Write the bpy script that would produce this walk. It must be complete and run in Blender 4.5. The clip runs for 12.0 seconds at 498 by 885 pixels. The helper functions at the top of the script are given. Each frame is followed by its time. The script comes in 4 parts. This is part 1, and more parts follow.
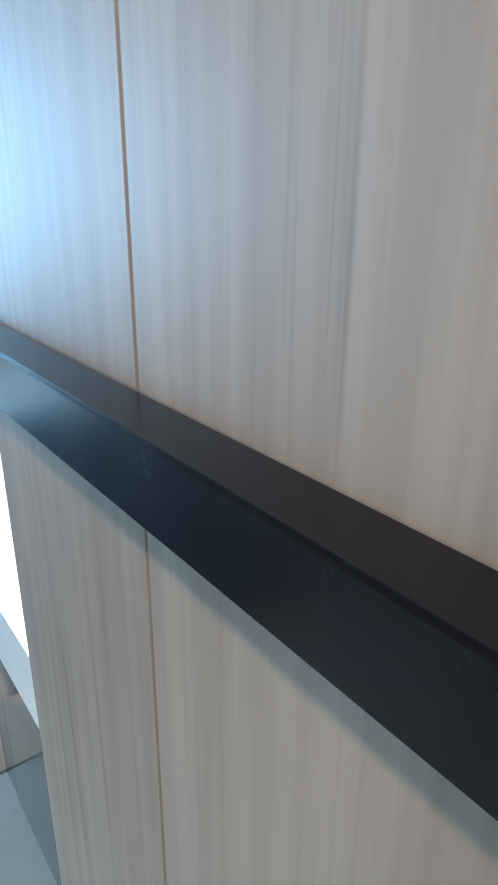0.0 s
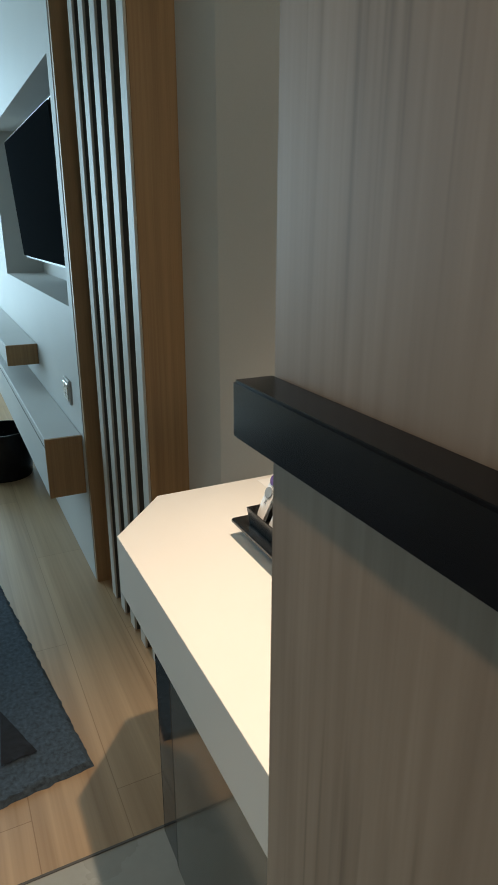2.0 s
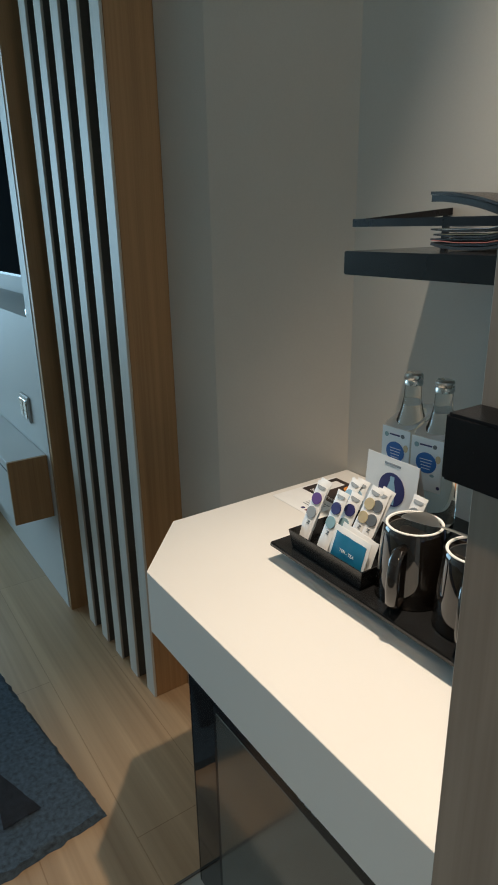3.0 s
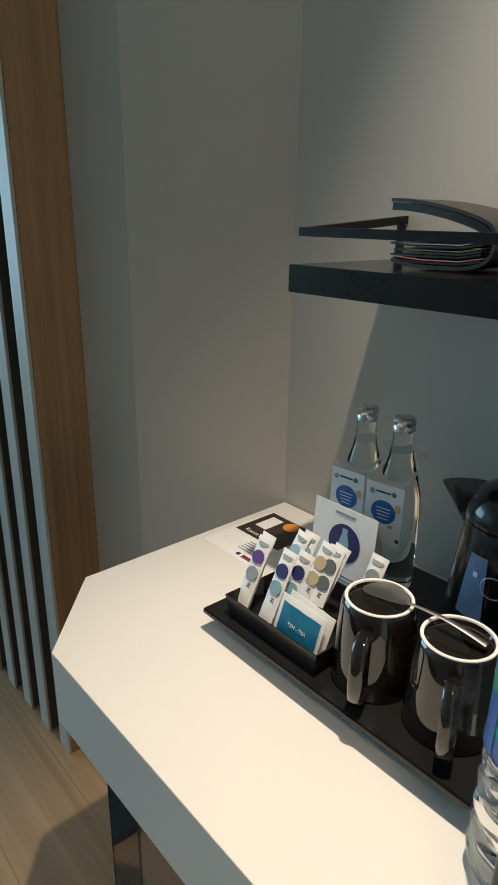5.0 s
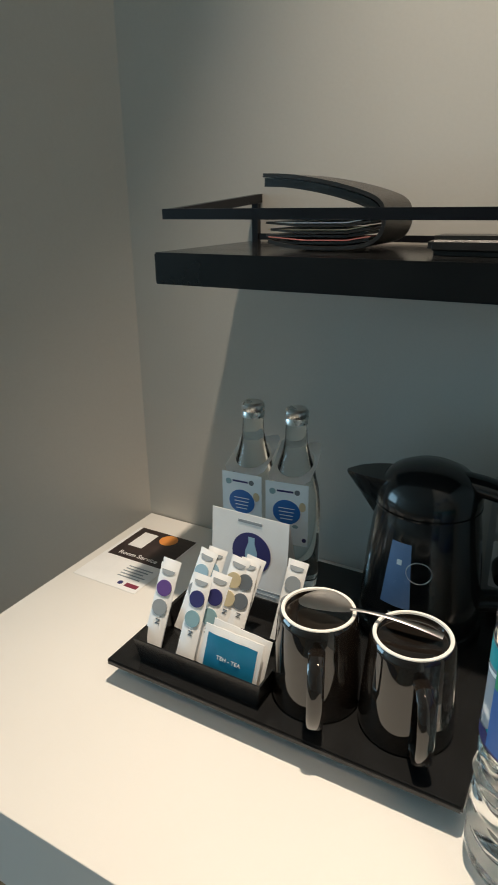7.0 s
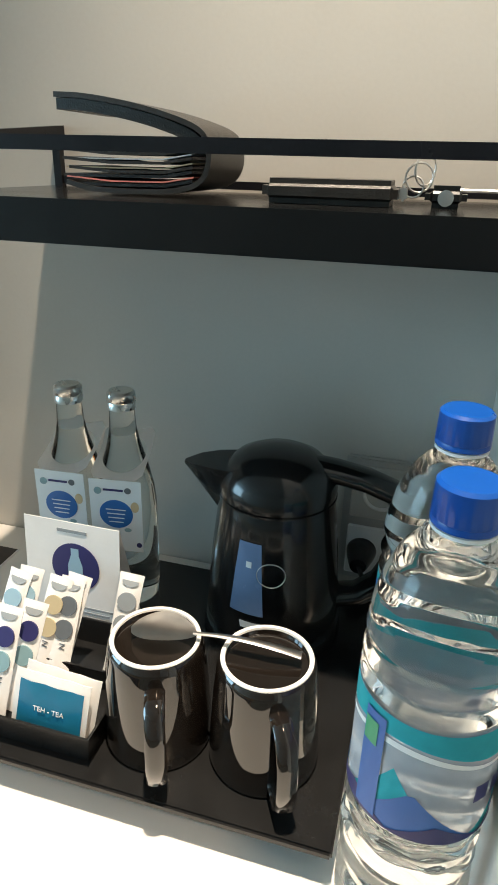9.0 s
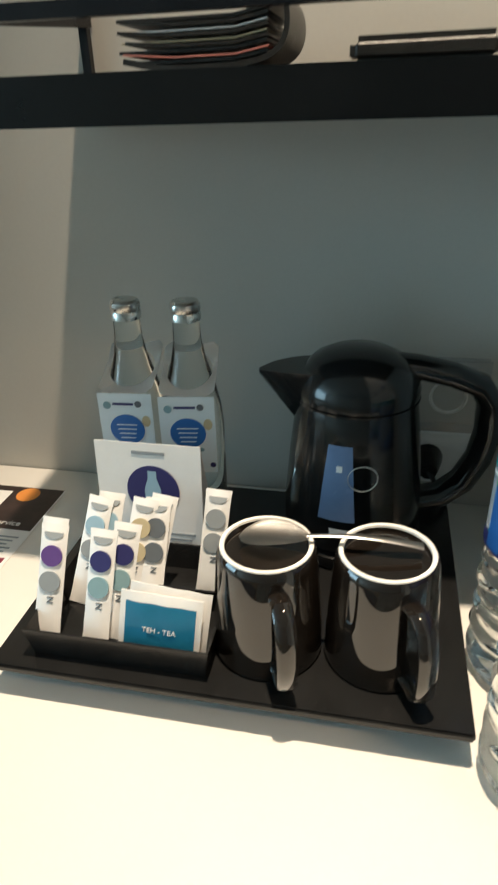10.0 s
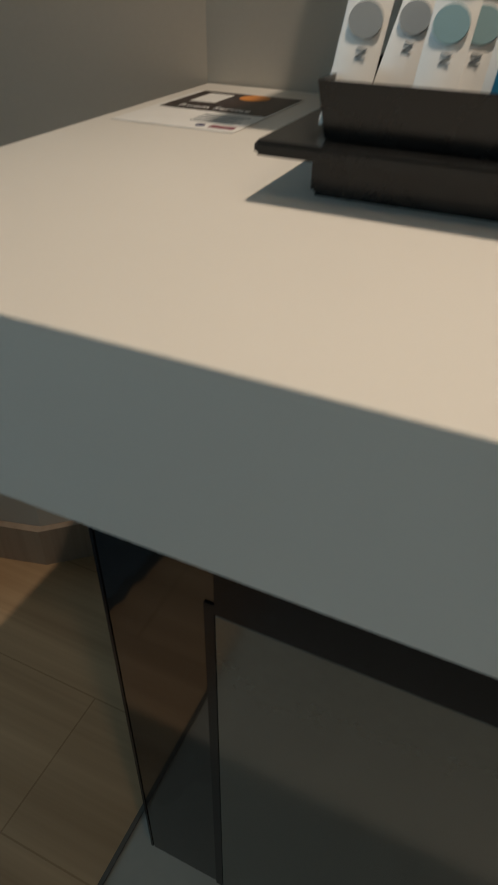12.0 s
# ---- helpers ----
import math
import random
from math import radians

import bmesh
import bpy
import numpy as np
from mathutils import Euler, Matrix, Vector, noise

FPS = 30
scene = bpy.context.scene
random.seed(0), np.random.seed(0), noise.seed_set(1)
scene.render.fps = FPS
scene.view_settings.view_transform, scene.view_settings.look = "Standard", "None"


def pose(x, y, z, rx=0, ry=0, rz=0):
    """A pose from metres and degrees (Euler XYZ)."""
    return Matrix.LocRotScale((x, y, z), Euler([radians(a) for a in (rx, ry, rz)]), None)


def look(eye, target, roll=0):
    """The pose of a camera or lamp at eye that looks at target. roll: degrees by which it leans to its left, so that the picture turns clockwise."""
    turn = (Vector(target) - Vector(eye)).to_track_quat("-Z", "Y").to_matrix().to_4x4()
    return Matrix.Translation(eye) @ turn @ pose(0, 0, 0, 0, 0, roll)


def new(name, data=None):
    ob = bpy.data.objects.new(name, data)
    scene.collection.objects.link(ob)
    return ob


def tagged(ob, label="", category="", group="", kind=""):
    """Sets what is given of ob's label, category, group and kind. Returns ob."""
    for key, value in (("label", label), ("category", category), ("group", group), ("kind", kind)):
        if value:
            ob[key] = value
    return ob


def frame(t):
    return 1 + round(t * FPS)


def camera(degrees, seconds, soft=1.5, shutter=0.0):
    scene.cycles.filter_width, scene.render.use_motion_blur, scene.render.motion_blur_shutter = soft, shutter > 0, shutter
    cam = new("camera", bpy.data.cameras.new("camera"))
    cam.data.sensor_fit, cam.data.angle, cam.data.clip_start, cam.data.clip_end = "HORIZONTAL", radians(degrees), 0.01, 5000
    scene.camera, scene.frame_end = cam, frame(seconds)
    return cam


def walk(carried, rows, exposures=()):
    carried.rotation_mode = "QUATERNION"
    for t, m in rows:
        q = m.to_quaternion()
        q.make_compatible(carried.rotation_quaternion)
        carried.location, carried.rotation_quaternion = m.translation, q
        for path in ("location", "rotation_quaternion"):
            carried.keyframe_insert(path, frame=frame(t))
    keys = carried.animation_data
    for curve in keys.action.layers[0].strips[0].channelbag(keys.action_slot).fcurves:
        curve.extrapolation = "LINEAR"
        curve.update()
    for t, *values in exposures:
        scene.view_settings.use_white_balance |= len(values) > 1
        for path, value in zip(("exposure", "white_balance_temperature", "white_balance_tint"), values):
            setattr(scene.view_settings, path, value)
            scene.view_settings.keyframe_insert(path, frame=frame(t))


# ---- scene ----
cam = camera(43.0, 12.0, 1.6, 0.25)
walk(cam, [
    (0.0, pose(1.3295, -0.7187, 1.2203, 69.03, -0.51, 53.29)),
    (0.4, pose(1.3033, -0.7271, 1.2161, 70.40, -3.00, 57.82)),
    (0.5, pose(1.2821, -0.7442, 1.2175, 70.39, -1.88, 57.58)),
    (0.8, pose(1.2601, -0.7355, 1.2147, 70.59, -0.76, 59.13)),
    (1.0, pose(1.2550, -0.7482, 1.2128, 71.04, -0.79, 61.81)),
    (1.2, pose(1.2689, -0.7754, 1.2354, 71.06, -1.42, 64.19)),
    (1.5, pose(1.2101, -0.7622, 1.2200, 71.66, -0.39, 65.72)),
    (2.0, pose(1.1453, -0.7941, 1.2308, 71.21, -0.08, 63.88)),
    (2.5, pose(1.0459, -0.8510, 1.2342, 70.80, 1.23, 61.44)),
    (3.0, pose(0.9801, -0.9148, 1.2376, 71.02, 1.05, 56.03)),
    (3.2, pose(0.9781, -0.9148, 1.2468, 71.41, -0.63, 56.08)),
    (4.8, pose(0.8585, -0.8409, 1.2515, 71.18, -0.16, 49.31)),
    (5.0, pose(0.8250, -0.8203, 1.2544, 70.34, -0.81, 49.10)),
    (5.5, pose(0.7891, -0.7911, 1.2475, 69.89, -1.72, 49.57)),
    (6.0, pose(0.7525, -0.7957, 1.2499, 69.37, 0.18, 42.49)),
    (6.5, pose(0.7012, -0.8138, 1.2528, 69.69, 0.40, 35.88)),
    (7.0, pose(0.6767, -0.8192, 1.2496, 69.12, 0.66, 29.44)),
    (7.5, pose(0.6678, -0.8113, 1.2398, 68.54, 0.92, 23.99)),
    (7.7, pose(0.6686, -0.7983, 1.2355, 67.69, 0.78, 22.61)),
    (9.3, pose(0.6351, -0.6914, 1.2225, 66.13, -0.39, 13.84)),
    (9.5, pose(0.6097, -0.7044, 1.2158, 66.12, 0.63, 12.36)),
    (10.0, pose(0.5451, -0.7197, 1.1715, 62.09, 1.64, 11.63)),
    (10.5, pose(0.4725, -0.7156, 1.1026, 60.16, 0.45, 13.26)),
    (11.0, pose(0.4340, -0.7216, 1.0432, 57.87, 0.01, 12.87)),
    (11.4, pose(0.4229, -0.7189, 0.9597, 56.57, -2.70, 19.87)),
    (11.5, pose(0.4202, -0.7179, 0.9441, 54.88, -1.01, 21.01)),
    (12.0, pose(0.3888, -0.7342, 0.8330, 52.29, -0.81, 24.73)),
], ((0.0, 1.6, 5300, 10), (0.5, 1.3, 6300, 13), (1.0, 0.95, 6800, 14), (1.5, 0.42, 7100, 14), (2.0, 0.12, 7100, 13), (2.5, -0.05, 6700, 12), (3.0, -0.05, 6500, 11), (7.7, 0.05, 6500, 10), (9.3, 0.8, 6700, 10), (10.2, 0.25, 6900, 9), (11.0, -0.35, 6900, 12), (11.5, -0.75, 6900, 12), (12.0, -0.7, 6900, 12)))

# ---------------------------------------------------------------- light
world = bpy.data.worlds.new("world")
scene.world = world
world.use_nodes = True
wn = world.node_tree
sky = wn.nodes.new("ShaderNodeTexSky")
sky.sky_type = "NISHITA"
sky.sun_disc = False
sky.sun_elevation, sky.sun_rotation = radians(35), radians(200)
wn.links.new(sky.outputs["Color"], wn.nodes["Background"].inputs["Color"])
wn.nodes["Background"].inputs["Strength"].default_value = 0.1


def spot(name, at, to, watts, colour, size, blend, radius):
    data = bpy.data.lights.new(name, "SPOT")
    data.energy, data.color, data.spot_size, data.spot_blend, data.shadow_soft_size = watts, colour, radians(size), blend, radius
    ob = new(name, data)
    ob.matrix_world = look(at, to)
    return ob


def area(name, at, to, watts, colour, sx, sy):
    data = bpy.data.lights.new(name, "AREA")
    data.energy, data.color, data.shape, data.size, data.size_y = watts, colour, "RECTANGLE", sx, sy
    ob = new(name, data)
    ob.matrix_world = look(at, to)
    return ob


spot("downlight_counter", (0.54, -0.31, 2.53), (0.54, -0.31, 0), 138, (1.0, 0.85, 0.68), 54, 1.0, 0.02)
spot("downlight_corridor", (1.35, -1.45, 2.53), (1.35, -1.45, 0), 47, (1.0, 0.74, 0.50), 120, 0.8, 0.09)
area("window_light", (-4.55, -2.1, 1.45), (0, -2.1, 1.2), 98, (0.43, 0.76, 1.0), 2.6, 1.9)


# ---------------------------------------------------------------- materials
def material(name, base, rough=0.5, metal=0.0, var=0.08, scale=8.0, bump=0.0, fine=120.0, trans=0.0, ior=1.45, stretch=(1, 1, 1), coat=0.0, spec=0.5, rand=0.0):
    m = bpy.data.materials.new(name)
    m.use_nodes = True
    nt = m.node_tree
    b = nt.nodes["Principled BSDF"]
    b.inputs["Roughness"].default_value = rough
    b.inputs["Metallic"].default_value = metal
    b.inputs["Transmission Weight"].default_value = trans
    b.inputs["IOR"].default_value = ior
    b.inputs["Coat Weight"].default_value = coat
    b.inputs["Specular IOR Level"].default_value = spec
    b.inputs["Base Color"].default_value = (*base, 1)
    if var or bump:
        tc = nt.nodes.new("ShaderNodeTexCoord")
        mp = nt.nodes.new("ShaderNodeMapping")
        mp.inputs["Scale"].default_value = stretch
        nt.links.new(tc.outputs["Object"], mp.inputs["Vector"])
        n1 = nt.nodes.new("ShaderNodeTexNoise")
        n1.inputs["Scale"].default_value, n1.inputs["Detail"].default_value = scale, 5
        n2 = nt.nodes.new("ShaderNodeTexNoise")
        n2.inputs["Scale"].default_value, n2.inputs["Detail"].default_value = fine, 3
        for n in (n1, n2):
            nt.links.new(mp.outputs[0], n.inputs["Vector"])
        mix = nt.nodes.new("ShaderNodeMath")
        mix.operation = "MULTIPLY_ADD"
        mix.inputs[1].default_value = 0.35
        nt.links.new(n2.outputs["Fac"], mix.inputs[0])
        nt.links.new(n1.outputs["Fac"], mix.inputs[2])
        mr = nt.nodes.new("ShaderNodeMapRange")
        mr.inputs[1].default_value, mr.inputs[2].default_value = 0.4, 0.95
        mr.inputs[3].default_value, mr.inputs[4].default_value = 1 - var, 1 + var
        nt.links.new(mix.outputs[0], mr.inputs[0])
        vm = nt.nodes.new("ShaderNodeVectorMath")
        vm.operation = "SCALE"
        vm.inputs[0].default_value = base
        nt.links.new(mr.outputs[0], vm.inputs["Scale"])
        nt.links.new(vm.outputs[0], b.inputs["Base Color"])
        rr = nt.nodes.new("ShaderNodeMapRange")
        rr.inputs[3].default_value, rr.inputs[4].default_value = max(rough - 0.06, 0.01), min(rough + 0.06, 1)
        nt.links.new(n1.outputs["Fac"], rr.inputs[0])
        nt.links.new(rr.outputs[0], b.inputs["Roughness"])
        if bump:
            bp = nt.nodes.new("ShaderNodeBump")
            bp.inputs["Strength"].default_value, bp.inputs["Distance"].default_value = bump, 0.002
            nt.links.new(n2.outputs["Fac"], bp.inputs["Height"])
            nt.links.new(bp.outputs[0], b.inputs["Normal"])
    return m


def wood(name, dark, light, grain, rough=0.45, streak=3.0, axis="Z", bump=0.15, planks=None, veins=0.0, short=1.0):
    """Wood with grain along an axis, in fine lines and broad streaks; planks: length and width of laminate boards."""
    m = bpy.data.materials.new(name)
    m.use_nodes = True
    nt = m.node_tree
    b = nt.nodes["Principled BSDF"]
    tc = nt.nodes.new("ShaderNodeTexCoord")

    def mapped(across, along):
        mp = nt.nodes.new("ShaderNodeMapping")
        sc = {"X": (along, across, across), "Y": (across, along, across), "Z": (across, across, along)}[axis]
        mp.inputs["Scale"].default_value = sc
        nt.links.new(tc.outputs["Object"], mp.inputs["Vector"])
        return mp.outputs[0]

    def noise_of(vec, detail, dist=0.0):
        n = nt.nodes.new("ShaderNodeTexNoise")
        n.inputs["Scale"].default_value, n.inputs["Detail"].default_value, n.inputs["Distortion"].default_value = 1.0, detail, dist
        nt.links.new(vec, n.inputs["Vector"])
        return n.outputs["Fac"]

    broad = noise_of(mapped(streak * 4, streak * 0.22 * short), 3, 0.6)
    lines = noise_of(mapped(grain, grain * 0.012 * short), 4, 0.2)
    fine = noise_of(mapped(grain * 5, grain * 0.08), 2)
    a = nt.nodes.new("ShaderNodeMath")
    a.operation = "MULTIPLY_ADD"
    a.inputs[1].default_value = 0.8
    nt.links.new(lines, a.inputs[0])
    nt.links.new(broad, a.inputs[2])
    c = nt.nodes.new("ShaderNodeMath")
    c.operation = "MULTIPLY_ADD"
    c.inputs[1].default_value = 0.3
    nt.links.new(fine, c.inputs[0])
    nt.links.new(a.outputs[0], c.inputs[2])
    ramp = nt.nodes.new("ShaderNodeValToRGB")
    ramp.color_ramp.elements[0].position, ramp.color_ramp.elements[0].color = 0.34, (*dark, 1)
    ramp.color_ramp.elements[1].position, ramp.color_ramp.elements[1].color = 0.62, (*light, 1)
    half = nt.nodes.new("ShaderNodeMath")
    half.operation = "MULTIPLY"
    half.inputs[1].default_value = 0.48
    nt.links.new(c.outputs[0], half.inputs[0])
    nt.links.new(half.outputs[0], ramp.inputs[0])
    col = ramp.outputs[0]
    if planks:
        br = nt.nodes.new("ShaderNodeTexBrick")
        br.inputs["Scale"].default_value = 1.0
        br.inputs["Brick Width"].default_value, br.inputs["Row Height"].default_value = planks
        br.inputs["Mortar Size"].default_value = 0.0012
        br.inputs["Color1"].default_value, br.inputs["Color2"].default_value = (0.93, 0.93, 0.93, 1), (1.06, 1.06, 1.06, 1)
        br.inputs["Mortar"].default_value = (0.72, 0.68, 0.62, 1)
        nt.links.new(tc.outputs["Object"], br.inputs["Vector"])
        mul = nt.nodes.new("ShaderNodeMix")
        mul.data_type, mul.blend_type = "RGBA", "MULTIPLY"
        mul.inputs["Factor"].default_value = 1.0
        nt.links.new(col, mul.inputs["A"])
        nt.links.new(br.outputs["Color"], mul.inputs["B"])
        col = mul.outputs["Result"]
    if veins:
        vein = noise_of(mapped(grain * 1.6, grain * 0.020), 3, 0.5)
        patch = noise_of(mapped(5.0, 1.6), 2)
        both = nt.nodes.new("ShaderNodeMath")
        both.operation = "MULTIPLY"
        nt.links.new(vein, both.inputs[0])
        nt.links.new(patch, both.inputs[1])
        mr = nt.nodes.new("ShaderNodeMapRange")
        mr.inputs[1].default_value, mr.inputs[2].default_value = 0.30, 0.42
        mr.inputs[3].default_value, mr.inputs[4].default_value = 1.0, 1.0 - veins
        nt.links.new(both.outputs[0], mr.inputs[0])
        dk = nt.nodes.new("ShaderNodeVectorMath")
        dk.operation = "SCALE"
        nt.links.new(col, dk.inputs[0])
        nt.links.new(mr.outputs[0], dk.inputs["Scale"])
        col = dk.outputs[0]
    nt.links.new(col, b.inputs["Base Color"])
    b.inputs["Roughness"].default_value = rough
    bp = nt.nodes.new("ShaderNodeBump")
    bp.inputs["Strength"].default_value, bp.inputs["Distance"].default_value = bump, 0.0008
    nt.links.new(c.outputs[0], bp.inputs["Height"])
    nt.links.new(bp.outputs[0], b.inputs["Normal"])
    return m


M_WALL = material("wall_paint", (0.555, 0.525, 0.475), 0.6, var=0.05, scale=3, bump=0.06, fine=220)
M_WALL2 = material("tv_wall_paint", (0.54, 0.535, 0.515), 0.55, var=0.04, scale=3, bump=0.05, fine=200)
M_CEIL = material("ceiling_paint", (0.78, 0.77, 0.74), 0.8, var=0.03)
M_PANEL = wood("panel_wood", (0.255, 0.19, 0.143), (0.385, 0.30, 0.232), 60, 0.55, 2.6, bump=0.06, veins=0.45, short=2.6)
M_OAK = wood("oak_veneer", (0.25, 0.135, 0.058), (0.42, 0.24, 0.11), 90, 0.5, 3)
M_SLAT = wood("pale_slat", (0.44, 0.41, 0.36), (0.60, 0.56, 0.50), 120, 0.5, 3)
M_FLOOR = wood("laminate", (0.24, 0.145, 0.075), (0.46, 0.31, 0.18), 24, 0.38, 2.5, "X", 0.1, planks=(1.2, 0.19))
M_TILE = material("floor_tile", (0.30, 0.30, 0.27), 0.28, var=0.10, scale=5, fine=60)
M_COUNTER = material("counter_laminate", (0.79, 0.755, 0.70), 0.40, var=0.015, scale=6, bump=0.03, fine=500)
M_BLACK = material("black_metal", (0.009, 0.009, 0.011), 0.25, var=0.25, scale=20, bump=0.03, fine=400, spec=0.28)
M_SHELF = material("black_shelf_paint", (0.008, 0.008, 0.008), 0.18, var=0.2, scale=14, spec=0.28)
M_TRAY = material("black_tray_plastic", (0.012, 0.012, 0.012), 0.24, var=0.2, scale=25, bump=0.03, fine=500)
M_GLOSS = material("black_gloss", (0.010, 0.010, 0.010), 0.17, var=0.2, scale=30, coat=0.15)
M_MUG = material("brown_black_glaze", (0.012, 0.009, 0.007), 0.05, var=0.15, scale=12, coat=0.8)
M_RING = material("unglazed_ceramic", (0.82, 0.79, 0.74), 0.7, var=0.04, scale=60)
M_DARKGLASS = material("smoked_glass", (0.006, 0.006, 0.006), 0.05, var=0.1, scale=4, spec=0.8, ior=1.6)
M_FRIDGEGLASS = material("grey_door_glass", (0.075, 0.072, 0.058), 0.12, var=0.15, scale=5, spec=0.9, ior=1.7)
M_STEEL = material("steel", (0.74, 0.72, 0.69), 0.3, 1.0, var=0.06, scale=50)
M_ALU = material("aluminium_cap", (0.70, 0.69, 0.66), 0.28, 1.0, var=0.06, scale=80)
M_GLASS = material("water_in_glass", (0.93, 0.97, 0.96), 0.01, var=0, trans=1.0, ior=1.34)
M_PET = material("water_in_plastic", (0.94, 0.98, 0.99), 0.02, var=0, trans=1.0, ior=1.33)
M_BLUECAP = material("blue_cap_plastic", (0.004, 0.07, 0.34), 0.3, var=0.05, scale=40)
M_PAPER = material("white_paper", (0.86, 0.85, 0.83), 0.5, var=0.03, scale=40, bump=0.05, fine=300)
M_NAVY = material("navy_ink", (0.03, 0.03, 0.13), 0.5, var=0.05)
M_PURPLE = material("purple_ink", (0.12, 0.06, 0.24), 0.5, var=0.05)
M_GREYINK = material("grey_ink", (0.28, 0.31, 0.33), 0.5, var=0.05)
M_DARKINK = material("dark_grey_ink", (0.12, 0.14, 0.16), 0.5, var=0.05)
M_TEALINK = material("teal_ink", (0.22, 0.36, 0.40), 0.5, var=0.05)
M_SKYINK = material("sky_ink", (0.30, 0.47, 0.58), 0.5, var=0.05)
M_TANINK = material("tan_ink", (0.52, 0.44, 0.28), 0.5, var=0.05)
M_TEA = material("teal_blue_envelope", (0.012, 0.17, 0.30), 0.35, var=0.12, scale=30, bump=0.1, fine=150)
M_LABELBLUE = material("label_blue", (0.02, 0.13, 0.40), 0.45, var=0.06)
M_LABELTEAL = material("label_teal", (0.05, 0.50, 0.55), 0.25, var=0.15, scale=20, trans=0.35, ior=1.05)
M_LABELPALE = material("label_pale", (0.72, 0.76, 0.84), 0.2, var=0.12, scale=18, trans=0.6, ior=1.05)
M_LABELGREEN = material("label_green", (0.03, 0.34, 0.16), 0.4, var=0.15, scale=20)
M_TAG = material("tag_card", (0.66, 0.74, 0.78), 0.5, var=0.04)
M_WINDOWBLUE = material("level_window", (0.16, 0.24, 0.40), 0.25, var=0.1, scale=20)
M_LEATHER = material("black_leather", (0.022, 0.019, 0.016), 0.33, var=0.3, scale=60, bump=0.35, fine=700)
M_PINK = material("pink_paper", (0.62, 0.22, 0.18), 0.6, var=0.05)
M_ORANGE = material("orange_ink", (0.75, 0.28, 0.06), 0.5, var=0.05)
M_BROWNINK = material("brown_photo", (0.035, 0.022, 0.020), 0.4, var=0.6, scale=25)
M_RED = material("maroon_ink", (0.22, 0.03, 0.06), 0.5, var=0.05)
M_RUG = material("blue_grey_rug", (0.046, 0.066, 0.086), 0.95, var=0.6, scale=90, bump=1.0, fine=420)
M_RUGDARK = material("black_rug_pile", (0.010, 0.010, 0.013), 0.95, var=0.5, scale=60, bump=1.0, fine=420)
M_SCREEN = material("tv_screen", (0.012, 0.014, 0.016), 0.85, var=0, spec=0.0)
# dark joints, and the shade of the slat gaps put into the colour
M_JOINT_SHADE = material("joint_and_gap_shade", (0.075, 0.068, 0.058), 0.7, var=0.2)
M_PLATE = material("socket_plate", (0.45, 0.44, 0.42), 0.35, 0.3, var=0.03)
M_WINGLASS = material("window_glass", (0.95, 0.98, 1.0), 0.0, var=0, trans=1.0, ior=1.1)


# ---------------------------------------------------------------- mesh helpers
def box(bm, x0, x1, y0, y1, z0, z1, bevel=0.0, seg=1):
    vs = [bm.verts.new(p) for p in ((x0, y0, z0), (x1, y0, z0), (x1, y1, z0), (x0, y1, z0), (x0, y0, z1), (x1, y0, z1), (x1, y1, z1), (x0, y1, z1))]
    fs = [bm.faces.new([vs[i] for i in f]) for f in ((3, 2, 1, 0), (4, 5, 6, 7), (0, 1, 5, 4), (1, 2, 6, 5), (2, 3, 7, 6), (3, 0, 4, 7))]
    if bevel:
        bmesh.ops.bevel(bm, geom=list({e for f in fs for e in f.edges}), offset=bevel, segments=seg, affect="EDGES")
    return bm


def prism(bm, poly, z0, z1, bevel=0.0):
    lo, hi = [bm.verts.new((x, y, z0)) for x, y in poly], [bm.verts.new((x, y, z1)) for x, y in poly]
    fs = [bm.faces.new(lo[::-1]), bm.faces.new(hi)]
    n = len(poly)
    for i in range(n):
        fs.append(bm.faces.new((lo[i], lo[(i + 1) % n], hi[(i + 1) % n], hi[i])))
    if bevel:
        bmesh.ops.bevel(bm, geom=list({e for f in fs for e in f.edges}), offset=bevel, segments=2, affect="EDGES")
    return bm


def lathe(bm, profile, seg=40, cx=0.0, cy=0.0, shape=None):
    """Turns (radius, z) pairs about the z axis; a radius of 0 closes the end."""
    rings = []
    for r, z in profile:
        if r < 1e-6:
            rings.append([bm.verts.new((cx, cy, z))])
        else:
            ring = []
            for i in range(seg):
                a = 2 * math.pi * i / seg
                k = shape(a, z) if shape else 1.0
                ring.append(bm.verts.new((cx + r * k * math.cos(a), cy + r * k * math.sin(a), z)))
            rings.append(ring)
    for a, b in zip(rings, rings[1:]):
        for i in range(seg):
            j = (i + 1) % seg
            if len(a) == 1 and len(b) > 1:
                bm.faces.new((a[0], b[j], b[i]))
            elif len(b) == 1 and len(a) > 1:
                bm.faces.new((a[i], a[j], b[0]))
            elif len(a) > 1:
                bm.faces.new((a[i], a[j], b[j], b[i]))
    return bm


